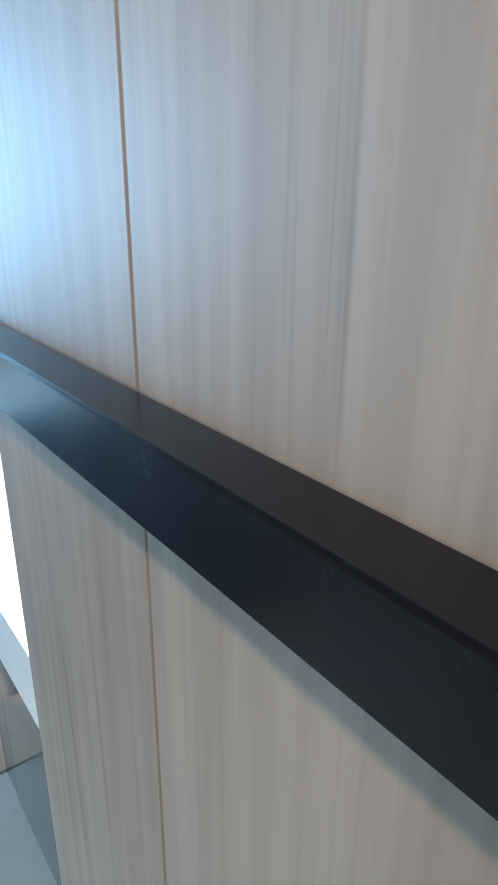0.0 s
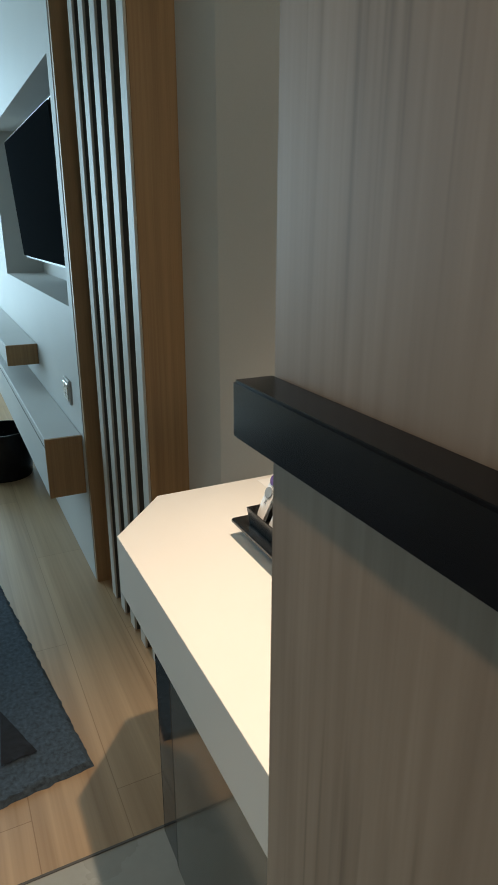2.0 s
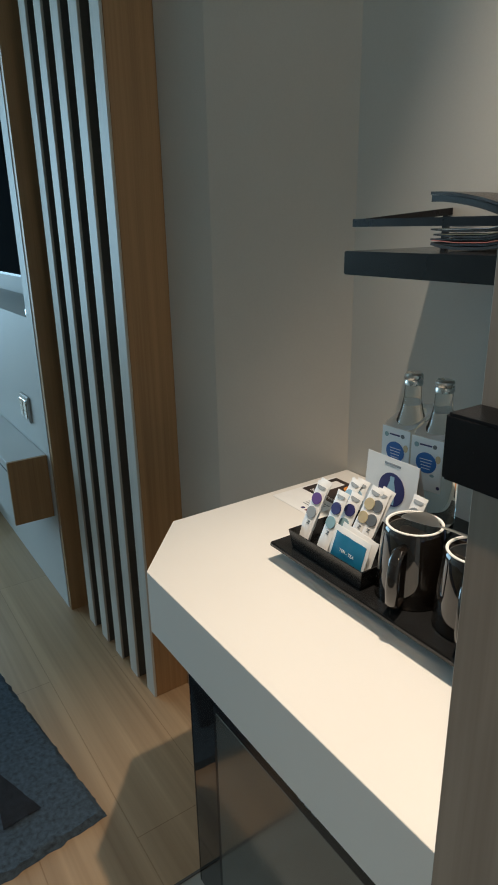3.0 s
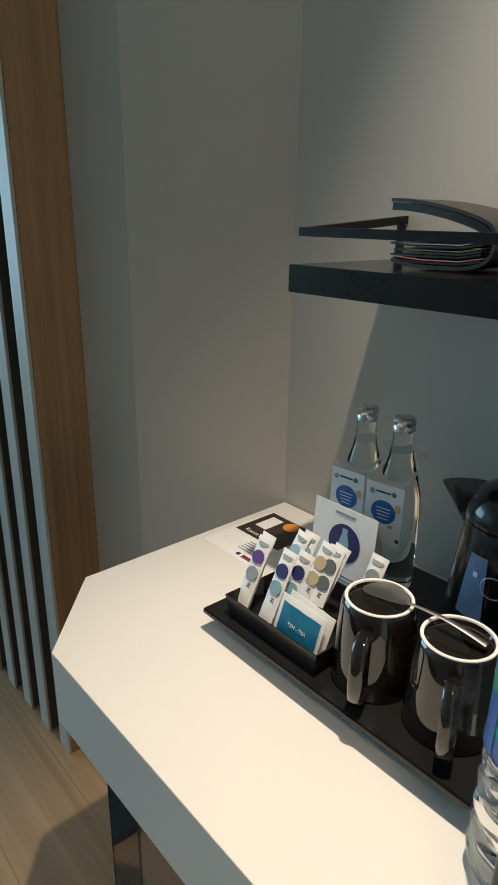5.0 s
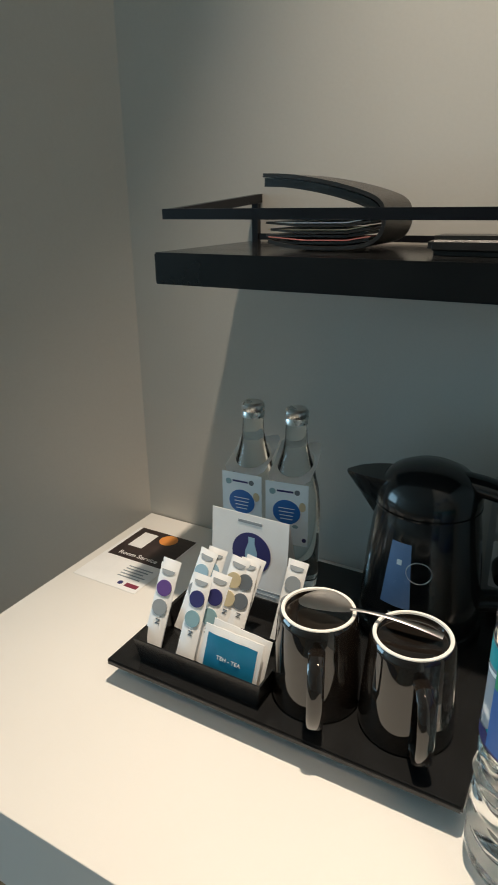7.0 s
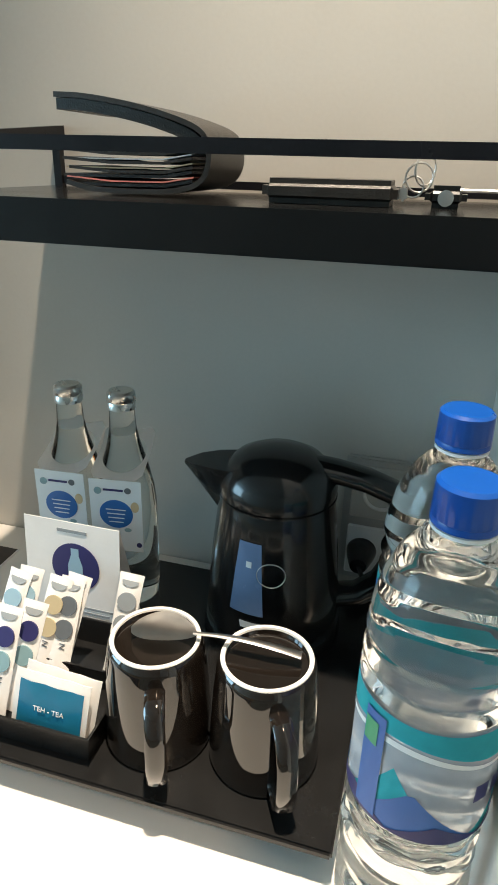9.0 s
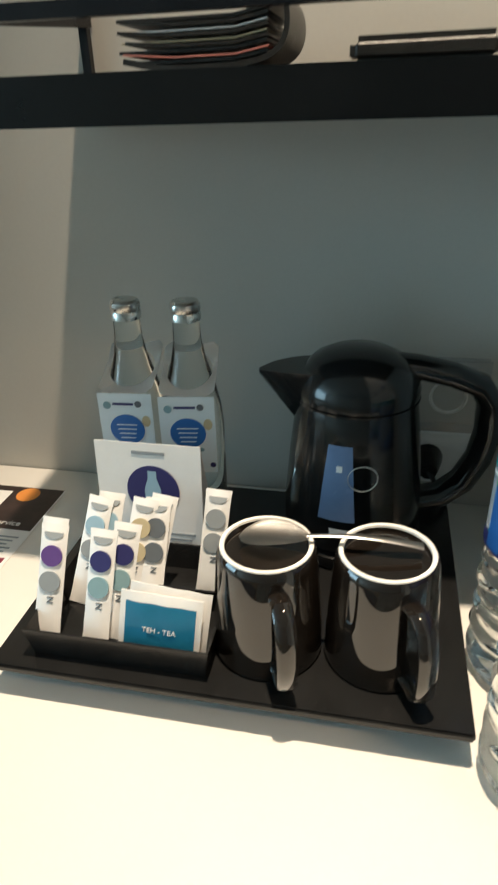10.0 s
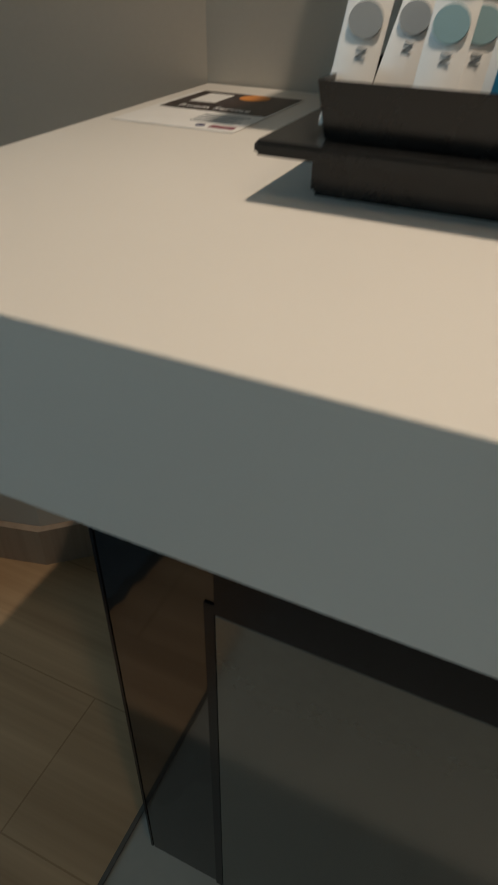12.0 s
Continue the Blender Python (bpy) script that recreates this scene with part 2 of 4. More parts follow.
def tube(bm, pts, rx, ry=None, seg=10, closed=False):
    """Sweeps an ellipse along points; ry lies across the bend's plane."""
    ry = ry or rx
    pts = [Vector(p) for p in pts]
    rings = []
    n = len(pts)
    ref = None
    for i, p in enumerate(pts):
        if closed:
            d = (pts[(i + 1) % n] - pts[i - 1]).normalized()
        else:
            d = (pts[min(i + 1, n - 1)] - pts[max(i - 1, 0)]).normalized()
        if ref is None:
            ref = Vector((0, 0, 1)) if abs(d.z) < 0.9 else Vector((0, 1, 0))
        u = (ref - d * ref.dot(d)).normalized()
        ref = u
        w = d.cross(u)
        rings.append([bm.verts.new(p + u * rx * math.cos(2 * math.pi * k / seg) + w * ry * math.sin(2 * math.pi * k / seg)) for k in range(seg)])
    m = n if closed else n - 1
    for i in range(m):
        a, b = rings[i], rings[(i + 1) % n]
        for k in range(seg):
            bm.faces.new((a[k], a[(k + 1) % seg], b[(k + 1) % seg], b[k]))
    if not closed:
        bm.faces.new(rings[0][::-1])
        bm.faces.new(rings[-1])
    return bm


def disc(bm, cx, cz, r, y, depth=0.0006, seg=24, squash=1.0):
    """A thin upright disc facing -y."""
    a = [bm.verts.new((cx + r * math.cos(2 * math.pi * i / seg), y, cz + squash * r * math.sin(2 * math.pi * i / seg))) for i in range(seg)]
    b = [bm.verts.new((v.co.x, y + depth, v.co.z)) for v in a]
    bm.faces.new(a)
    bm.faces.new(b[::-1])
    for i in range(seg):
        bm.faces.new((a[i], b[i], b[(i + 1) % seg], a[(i + 1) % seg]))
    return bm


def mesh_of(name, bm, mat, smooth=False):
    bmesh.ops.recalc_face_normals(bm, faces=bm.faces)
    me = bpy.data.meshes.new(name)
    bm.to_mesh(me)
    bm.free()
    me.materials.append(mat)
    if smooth:
        me.shade_smooth()
        me.set_sharp_from_angle(angle=radians(40))
    return me


def part(name, bm, mat, parent=None, label="", smooth=False):
    ob = new(name, mesh_of(name, bm, mat, smooth))
    if parent:
        ob.parent = parent
    if label:
        tagged(ob, label)
    return ob


def thing(name, m, label, category, group="", kind=""):
    ob = new(name)
    ob.matrix_world = m
    return tagged(ob, label, category, group, kind)


def single(name, bm, mat, label, category, kind="", smooth=False):
    return tagged(part(name, bm, mat, None, "", smooth), label, category, "", kind)


def text(name, words, size, mat, parent, m, label=""):
    """Raised lettering in the built-in font, as a mesh, laid at the pose m."""
    cu = bpy.data.curves.new(name, "FONT")
    cu.body, cu.size, cu.extrude, cu.align_x, cu.align_y = words, size, 0.0002, "CENTER", "CENTER"
    tmp = new("lettering_source", cu)
    bpy.context.view_layer.update()
    me = bpy.data.meshes.new_from_object(tmp.evaluated_get(bpy.context.evaluated_depsgraph_get()))
    bpy.data.objects.remove(tmp)
    me.materials.clear()
    me.materials.append(mat)
    ob = new(name, me)
    ob.parent = parent
    ob.matrix_local = m
    if label:
        tagged(ob, label)
    return ob


B = bmesh.new
COUNTER_Z = 0.715
TRAY_Z = 0.750

# ---------------------------------------------------------------- the setting
XW, XE, YS, CEIL = -4.6, 2.6, -3.9, 2.55
single("floor", box(B(), XW - 0.1, 0.136, YS, 0.2, -0.1, 0), M_FLOOR, "pale oak laminate floor with long planks", "floor", "structure")
single("floor_tiled", box(B(), 0.142, XE, YS, 0.2, -0.1, 0), M_TILE, "grey-green polished entry floor tiles", "floor", "structure")
single("trim", box(B(), 0.1362, 0.1418, YS, 0.0, -0.05, 0.0015), M_JOINT_SHADE, "dark joint strip between laminate and tile", "trim", "structure")
single("ceiling", box(B(), XW, XE, YS, 0.2, CEIL, CEIL + 0.1), M_CEIL, "plain white painted ceiling", "ceiling", "structure")
single("wall_north", box(B(), 0.0, XE, 0.0, 0.12, 0, CEIL), M_WALL, "warm grey painted wall behind the counter", "wall", "structure")
# angled wall closing the alcove towards the slatted screen
single("wall_angled", prism(B(), [(0.0, 0.0), (0.0, 0.12), (-0.364, 0.12), (-0.364, -0.235), (-0.225, -0.2)], 0, CEIL), M_WALL, "warm grey painted angled alcove wall", "wall", "structure")
single("baseboard", prism(B(), [(-0.362, -0.2358), (-0.2245, -0.2008), (-0.003, -0.0035), (0.0045, -0.0125), (-0.2195, -0.2130), (-0.362, -0.2480)], 0, 0.08), M_PANEL, "grey-brown wood baseboard along the angled wall", "baseboard", "structure")
single("wall_south", box(B(), XW, XE, YS - 0.12, YS, 0, CEIL), M_WALL, "plain warm grey painted wall", "wall", "structure")
single("wall_east", box(B(), XE, XE + 0.12, YS, 0.12, 0, CEIL), M_WALL, "plain warm grey painted wall", "wall", "structure")


def window_wall():
    bm = B()
    box(bm, XW - 0.12, XW, YS, -3.45, 0, CEIL)
    box(bm, XW - 0.12, XW, -0.75, 0.12, 0, CEIL)
    box(bm, XW - 0.12, XW, -3.45, -0.75, 0, 0.45)
    box(bm, XW - 0.12, XW, -3.45, -0.75, 2.4, CEIL)
    single("wall_west", bm, M_WALL2, "plain painted wall around a wide window", "wall", "structure")
    w = thing("window_1", pose(XW, 0, 0), "wide window that lets in cool daylight", "window", "", "structure")
    bm = B()
    for y in (-3.45, -2.12, -0.79):
        box(bm, -0.09, -0.05, y, y + 0.04, 0.45, 2.4)
    box(bm, -0.09, -0.05, -3.45, -0.75, 0.45, 0.49)
    box(bm, -0.09, -0.05, -3.45, -0.75, 2.36, 2.4)
    part("window_frame", bm, M_BLACK, w)
    for y in (-3.41, -2.08):
        p = part("pane", box(B(), -0.072, -0.066, y, y + 1.29, 0.49, 2.36), M_WINGLASS, w)
        p.visible_shadow = False


window_wall()

# the wall that carries the television, with its recess
TVX, TVY = -0.94, -0.398
NX0, NX1, NZ0, NZ1 = -2.75, -1.0, 0.985, 1.71


def tv_wall():
    bm = B()
    box(bm, XW, NX0, TVY, -0.12, 0, CEIL)
    box(bm, NX1, TVX, TVY, -0.12, 0, CEIL)
    box(bm, NX0, NX1, TVY, -0.12, 0, NZ0)
    box(bm, NX0, NX1, TVY, -0.12, NZ1, CEIL)
    box(bm, NX0, NX1, -0.2, -0.12, NZ0, NZ1)
    single("wall_television", bm, M_WALL2, "pale grey painted wall with a deep television recess", "wall", "structure")
    single("trim_oak", box(B(), TVX + 0.001, TVX + 0.022, TVY + 0.002, -0.12, 0, CEIL), M_OAK, "brown oak veneered end of the television wall", "trim", "structure")
    # added filler that closes the gap; its dark colour stands for shade there
    single("wall_filler", box(B(), TVX, -0.364, -0.12, 0.12, 0, CEIL), M_JOINT_SHADE, "added filler wall behind the slatted screen, coloured as gap shade", "wall", "structure")


tv_wall()


def slat_screen():
    s = thing("slatted_screen", pose(-0.366, -0.35, 0), "vertical pale wooden slats on a dark backing with an oak side", "screen", "", "structure")
    part("backing", box(B(), -0.50, -0.0215, 0.05, 0.22, 0, CEIL), M_JOINT_SHADE, s, "dark brown backing with the shade between the slats in its colour")
    part("side_panel", box(B(), -0.02, 0.0, 0.0075, 0.23, 0, CEIL, 0.001), M_OAK, s, "warm oak veneered side panel")
    me = mesh_of("slat", box(B(), -0.049, 0.0, 0.0, 0.007, 0, CEIL, 0.0012), M_SLAT)
    # slat sides coloured dark to paint in the shade between the slats
    shaded_core = mesh_of("slat_core", box(B(), -0.048, -0.001, 0.0071, 0.048, 0, CEIL), M_JOINT_SHADE)
    part("slat", box(B(), -0.05, 0.0, 0.0, 0.007, 0, CEIL, 0.0012), M_SLAT, s)
    part("slat_core", box(B(), -0.05, -0.0205, 0.0075, 0.0495, 0, CEIL), M_OAK, s)
    for i in range(1, 5):
        o = new("slat", me)
        o.parent = s
        q = new("slat_core", shaded_core)
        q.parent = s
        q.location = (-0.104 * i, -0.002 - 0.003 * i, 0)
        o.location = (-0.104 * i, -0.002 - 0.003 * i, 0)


slat_screen()


# ---------------------------------------------------------------- wardrobe with the black rail
def wardrobe():
    w = thing("wardrobe", pose(0.7345, -0.572, 0), "tall grey-brown wood grain wardrobe with a black rail across", "wardrobe")
    part("carcass", box(B(), 0.0, 1.8, 0.022, 0.570, 0, CEIL - 0.002), M_WALL, w, "painted carcass beside the counter")
    part("shadow_gap", box(B(), 0.02, 1.79, 0.0205, 0.0215, 0.02, CEIL - 0.01), M_JOINT_SHADE, w, "dark backing behind the panel joints")
    joints = [0.0, 0.3007, 0.86, 1.36, 1.8]
    for a, b in zip(joints, joints[1:]):
        part("panel", box(B(), a + 0.0008, b - 0.0008, 0.0, 0.02, 0.02, CEIL - 0.004, 0.0012), M_PANEL, w)
    part("rail", box(B(), 0.001, 1.8, -0.0345, -0.0005, 1.0819, 1.1262, 0.002, 2), M_BLACK, w, "matt black square rail")


wardrobe()


# ---------------------------------------------------------------- counter and minibar
def counter():
    c = thing("counter", pose(0, 0, 0), "off-white laminate counter with a chamfered corner", "counter")
    top = [(0.002, -0.002), (0.005, -0.441), (0.144, -0.561), (0.731, -0.561), (0.731, -0.002)]
    part("worktop", prism(B(), top, COUNTER_Z - 0.112, COUNTER_Z, 0.0005), M_COUNTER, c)
    part("side_panel", box(B(), 0.70, 0.731, -0.52, -0.004, 0, COUNTER_Z - 0.113), M_PANEL, c, "wood grain panel under the counter")
    f = thing("minibar_fridge", pose(0.182, -0.515, 0), "black minibar with a glossy smoked glass front under the counter", "fridge")
    part("body", box(B(), 0.006, 0.515, 0.024, 0.50, 0.03, 0.595, 0.002), M_BLACK, f)
    part("glass_door", box(B(), 0.0, 0.517, 0.0, 0.020, 0.035, 0.597, 0.0012), M_DARKGLASS, f, "glossy smoked glass door")
    part("door_edge", box(B(), -0.003, -0.0003, 0.0, 0.020, 0.035, 0.597), M_BLACK, f)
    part("window_panel", box(B(), 0.088, 0.517, -0.0022, -0.0004, 0.035, 0.505, 0.0008), M_FRIDGEGLASS, f, "grey see-through glass field of the door")
    part("window_border", box(B(), 0.080, 0.0876, -0.0016, -0.0004, 0.035, 0.513), M_BLACK, f, "thin black border")
    part("control_strip", box(B(), 0.088, 0.517, -0.0022, -0.0004, 0.5055, 0.597), M_BLACK, f, "satin black control strip")
    for k in range(3):
        part("printed_mark", box(B(), 0.300 + 0.014 * k, 0.309 + 0.014 * k, -0.0026, -0.0023, 0.524, 0.533), M_GREYINK, f)
    part("plinth", box(B(), 0.012, 0.505, 0.03, 0.48, 0.0, 0.03), M_TILE, f, "grey plinth")


counter()


def wall_shelf():
    s = thing("wall_shelf", pose(0.216, 0, 0), "glossy black wall shelf with a thin guard rail", "shelf")
    part("board", box(B(), 0.0, 0.516, -0.224, -0.001, 1.162, 1.197, 0.0015, 2), M_SHELF, s)
    t = 0.010
    part("guard_rail", box(B(), 0.010, 0.516, -0.217, -0.217 + t, 1.232, 1.243), M_BLACK, s)
    bm = box(B(), 0.010, 0.010 + t, -0.2068, -0.001, 1.232, 1.243)
    for v in bm.verts:
        v.co.z += 0.016 * (v.co.y + 0.2068) / 0.2058
    part("guard_rail", bm, M_BLACK, s)
    part("post", box(B(), 0.011, 0.020, -0.015, -0.006, 1.197, 1.247), M_BLACK, s)
    part("back_rail", box(B(), 0.0205, 0.516, -0.012, -0.004, 1.2, 1.208), M_BLACK, s)


wall_shelf()


def service_tray():
    t = thing("serving_tray", pose(0, 0, COUNTER_Z), "black plastic serving tray on a recessed foot", "tray")
    part("foot", box(B(), 0.255, 0.615, -0.352, -0.085, 0.0, 0.026, 0.003, 2), M_TRAY, t)
    bm = B()
    box(bm, 0.229, 0.637, -0.379, -0.06, 0.0262, 0.0345, 0.002, 2)
    part("plate", bm, M_TRAY, t)


service_tray()


def sachet_box():
    s = thing("sachet_holder", pose(0.343, -0.294, TRAY_Z), "black plastic holder for sugar sticks on the tray", "box")
    bm = B()
    w0, w1, d0, d1, h = 0.078, 0.083, 0.066, 0.070, 0.030
    t = 0.002

    def ring(w, d, z):
        return [bm.verts.new(p) for p in ((-w, -d, z), (w, -d, z), (w, d, z), (-w, d, z))]

    o0, o1, i1, i0 = ring(w0, d0, 0), ring(w1, d1, h), ring(w1 - t, d1 - t, h), ring(w0 - t, d0 - t, 0.003)
    for a, b in ((o0, o1), (o1, i1), (i1, i0)):
        for k in range(4):
            bm.faces.new((a[k], a[(k + 1) % 4], b[(k + 1) % 4], b[k]))
    bm.faces.new(o0[::-1])
    bm.faces.new(i0)
    part("tub", bm, M_TRAY, s)
    part("divider", box(B(), -0.07, 0.07, 0.008, 0.010, 0.003, 0.026), M_TRAY, s)


sachet_box()


def sugar_stick(x, y, z, lean, turn, tilt, inks, label):
    """A paper stick: a pillow with crimped ends and two printed dots."""
    s = thing("sugar_stick", pose(x, y, z, tilt - 14, lean, turn), label, "sachet", "sugar and creamer sticks in the holder")
    bm = B()
    nz, nx = 14, 6
    L, W = 0.106, 0.0120

    def side(sign):
        g = []
        for i in range(nz + 1):
            u = i / nz
            belly = min(1.0, min(u, 1 - u) / 0.13) ** 0.7
            row = []
            for k in range(nx + 1):
                v = k / nx * 2 - 1
                row.append(bm.verts.new((W * v * (1.06 - 0.06 * belly), sign * (0.0003 + 0.0026 * belly * (1 - v * v) + 0.0003 * math.sin(31 * u + 5 * v)), L * u)))
            g.append(row)
        for i in range(nz):
            for k in range(nx):
                q = (g[i][k], g[i][k + 1], g[i + 1][k + 1], g[i + 1][k])
                bm.faces.new(q if sign < 0 else q[::-1])
        return g

    a, b = side(-1), side(1)
    for i in range(nz):
        for k in (0, nx):
            bm.faces.new((a[i][k], a[i + 1][k], b[i + 1][k], b[i][k]))
    part("wrapper", bm, M_PAPER, s, "", True)
    for (mat, u) in zip(inks, (0.735, 0.515)):
        part("printed_dot", disc(B(), 0, L * u, 0.0096, -0.0042, 0.0018), mat, s)
    bm = B()
    n = 16
    vs = [bm.verts.new((0.0088 * math.cos(math.pi + math.pi * i / n), -0.0020 - 0.0016 * math.sin(math.pi * i / n), L * 0.935 + 0.006 * math.sin(math.pi + math.pi * i / n))) for i in range(n + 1)]
    bm.faces.new(vs)
    part("printed_dot", bm, M_GREYINK, s)
    text("lettering", "N", 0.0085, M_DARKINK, s, pose(0.002, -0.0033, L * 0.36, 90, 0, 0) @ pose(0, 0, 0, 0, 0, 90))


Z0 = TRAY_Z + 0.004
FRONT = -0.350
sugar_stick(0.266, FRONT + 0.012, Z0, 3, 0, -10, (M_PURPLE, M_GREYINK), "white paper sugar stick with purple and grey dots")
sugar_stick(0.270, FRONT + 0.002, Z0, 5, 4, -10, (M_PURPLE, M_GREYINK), "white paper sugar stick with purple and grey dots")
sugar_stick(0.281, FRONT + 0.052, Z0, 8, -3, -12, (M_SKYINK, M_GREYINK), "white paper creamer stick with pale blue dots")
sugar_stick(0.296, FRONT + 0.060, Z0, 8, 6, -10, (M_SKYINK, M_GREYINK), "white paper creamer stick with pale blue dots")
sugar_stick(0.317, FRONT + 0.002, Z0, 3, 0, -10, (M_NAVY, M_TEALINK), "white paper sugar stick with navy and teal dots")
sugar_stick(0.329, FRONT + 0.014, Z0, 7, 3, -11, (M_NAVY, M_TEALINK), "white paper sugar stick with navy and teal dots")
sugar_stick(0.326, FRONT + 0.056, Z0, 9, 0, -10, (M_TANINK, M_TANINK), "white paper sugar stick with tan dots")
sugar_stick(0.342, FRONT + 0.066, Z0, 10, 2, -8, (M_TANINK, M_GREYINK), "white paper sugar stick with tan dots")
sugar_stick(0.348, FRONT + 0.056, Z0, 4, 3, -12, (M_DARKINK, M_DARKINK), "white paper coffee stick with dark grey dots")
sugar_stick(0.399, FRONT + 0.082, Z0, 6, 5, -8, (M_GREYINK, M_GREYINK), "white paper coffee stick with grey dots")


def tea_bag(x, y, z, turn, tilt, roll, front):
    t = thing("tea_bag", pose(x, y, z, tilt, roll, turn), "blue and white paper tea bag envelope in the holder", "tea bag", "tea bags in the holder")
    bm = B()
    n = 10
    W, Hh = 0.0355, 0.060
    g = {}
    for s in (-1, 1):
        for i in range(n + 1):
            for k in range(n + 1):
                u, v = i / n * 2 - 1, k / n
                belly = (1 - u ** 4) * (1 - (2 * v - 1) ** 4)
                wob = 0.0006 * math.sin(9 * u + 4 * v)
                g[s, i, k] = bm.verts.new((W * u, s * (0.0004 + 0.0022 * belly) + wob, Hh * v))
        for i in range(n):
            for k in range(n):
                q = (g[s, i, k], g[s, i + 1, k], g[s, i + 1, k + 1], g[s, i, k + 1])
                bm.faces.new(q if s < 0 else q[::-1])
    for i in range(n):
        for k in (0, n):
            bm.faces.new((g[-1, i, k], g[-1, i + 1, k], g[1, i + 1, k], g[1, i, k]))
            bm.faces.new((g[-1, k, i], g[-1, k, i + 1], g[1, k, i + 1], g[1, k, i]))
    part("envelope", bm, M_PAPER, t, "", True)
    if front:
        bm = B()
        m = {}
        for i in range(n + 1):
            for k in range(n + 1):
                u, v = (i / n * 2 - 1) * 0.86, 0.02 + 0.84 * k / n
                belly = (1 - u ** 4) * (1 - (2 * v - 1) ** 4)
                m[i, k] = bm.verts.new((W * u, -(0.0008 + 0.0022 * belly) + 0.0006 * math.sin(9 * u + 4 * v), Hh * v))
        for i in range(n):
            for k in range(n):
                bm.faces.new((m[i, k], m[i + 1, k], m[i + 1, k + 1], m[i, k + 1]))
        part("printed_panel", bm, M_TEA, t, "teal blue printed panel", True)
        text("lettering", "TEH - TEA", 0.0066, M_PAPER, t, pose(0, -0.0042, 0.028, 90, 0, 0))


tea_bag(0.378, -0.354, Z0 + 0.003, 2, -14, 5, True)
tea_bag(0.382, -0.346, Z0 + 0.005, 2, -14, 7, False)


def tent_card():
    c = thing("tent_card", pose(0.3295, -0.222, TRAY_Z + 0.0005, -5, 0, 0), "white folded card with a dark blue circle and bottle picture", "card")
    bm = B()
    box(bm, -0.0545, 0.0545, 0.0, 0.0008, 0.0, 0.136)
    part("front_leaf", bm, M_PAPER, c)
    bm = B()
    vs = [bm.verts.new(p) for p in ((-0.0545, 0.001, 0.136), (0.0545, 0.001, 0.136), (0.0545, 0.052, 0.005), (-0.0545, 0.052, 0.005))]
    bm.faces.new(vs)
    bmesh.ops.solidify(bm, geom=bm.faces[:], thickness=0.0008)
    part("back_leaf", bm, M_PAPER, c)
    part("printed_circle", disc(B(), 0.004, 0.085, 0.0275, -0.0008, 0.0006, 40), M_NAVY, c, "dark blue printed circle")
    bm = B()
    prof = [(0.0045, 0.022), (0.0045, 0.014), (0.0085, 0.002), (0.0085, -0.024)]
    vs = [bm.verts.new((0.004 + x, -0.0012, 0.085 + z)) for x, z in prof] + [bm.verts.new((0.004 - x, -0.0012, 0.085 + z)) for x, z in prof[::-1]]
    bm.faces.new(vs)
    part("printed_bottle", bm, M_SKYINK, c, "pale blue printed bottle")
    part("printed_name", box(B(), -0.016, 0.018, -0.0006, -0.0001, 0.124, 0.1275), M_GREYINK, c)
    for k in range(3):
        part("printed_line", box(B(), 0.0, 0.046 - 0.004 * k, -0.0006, -0.0001, 0.036 - 0.006 * k, 0.0385 - 0.006 * k), M_GREYINK, c)


tent_card()


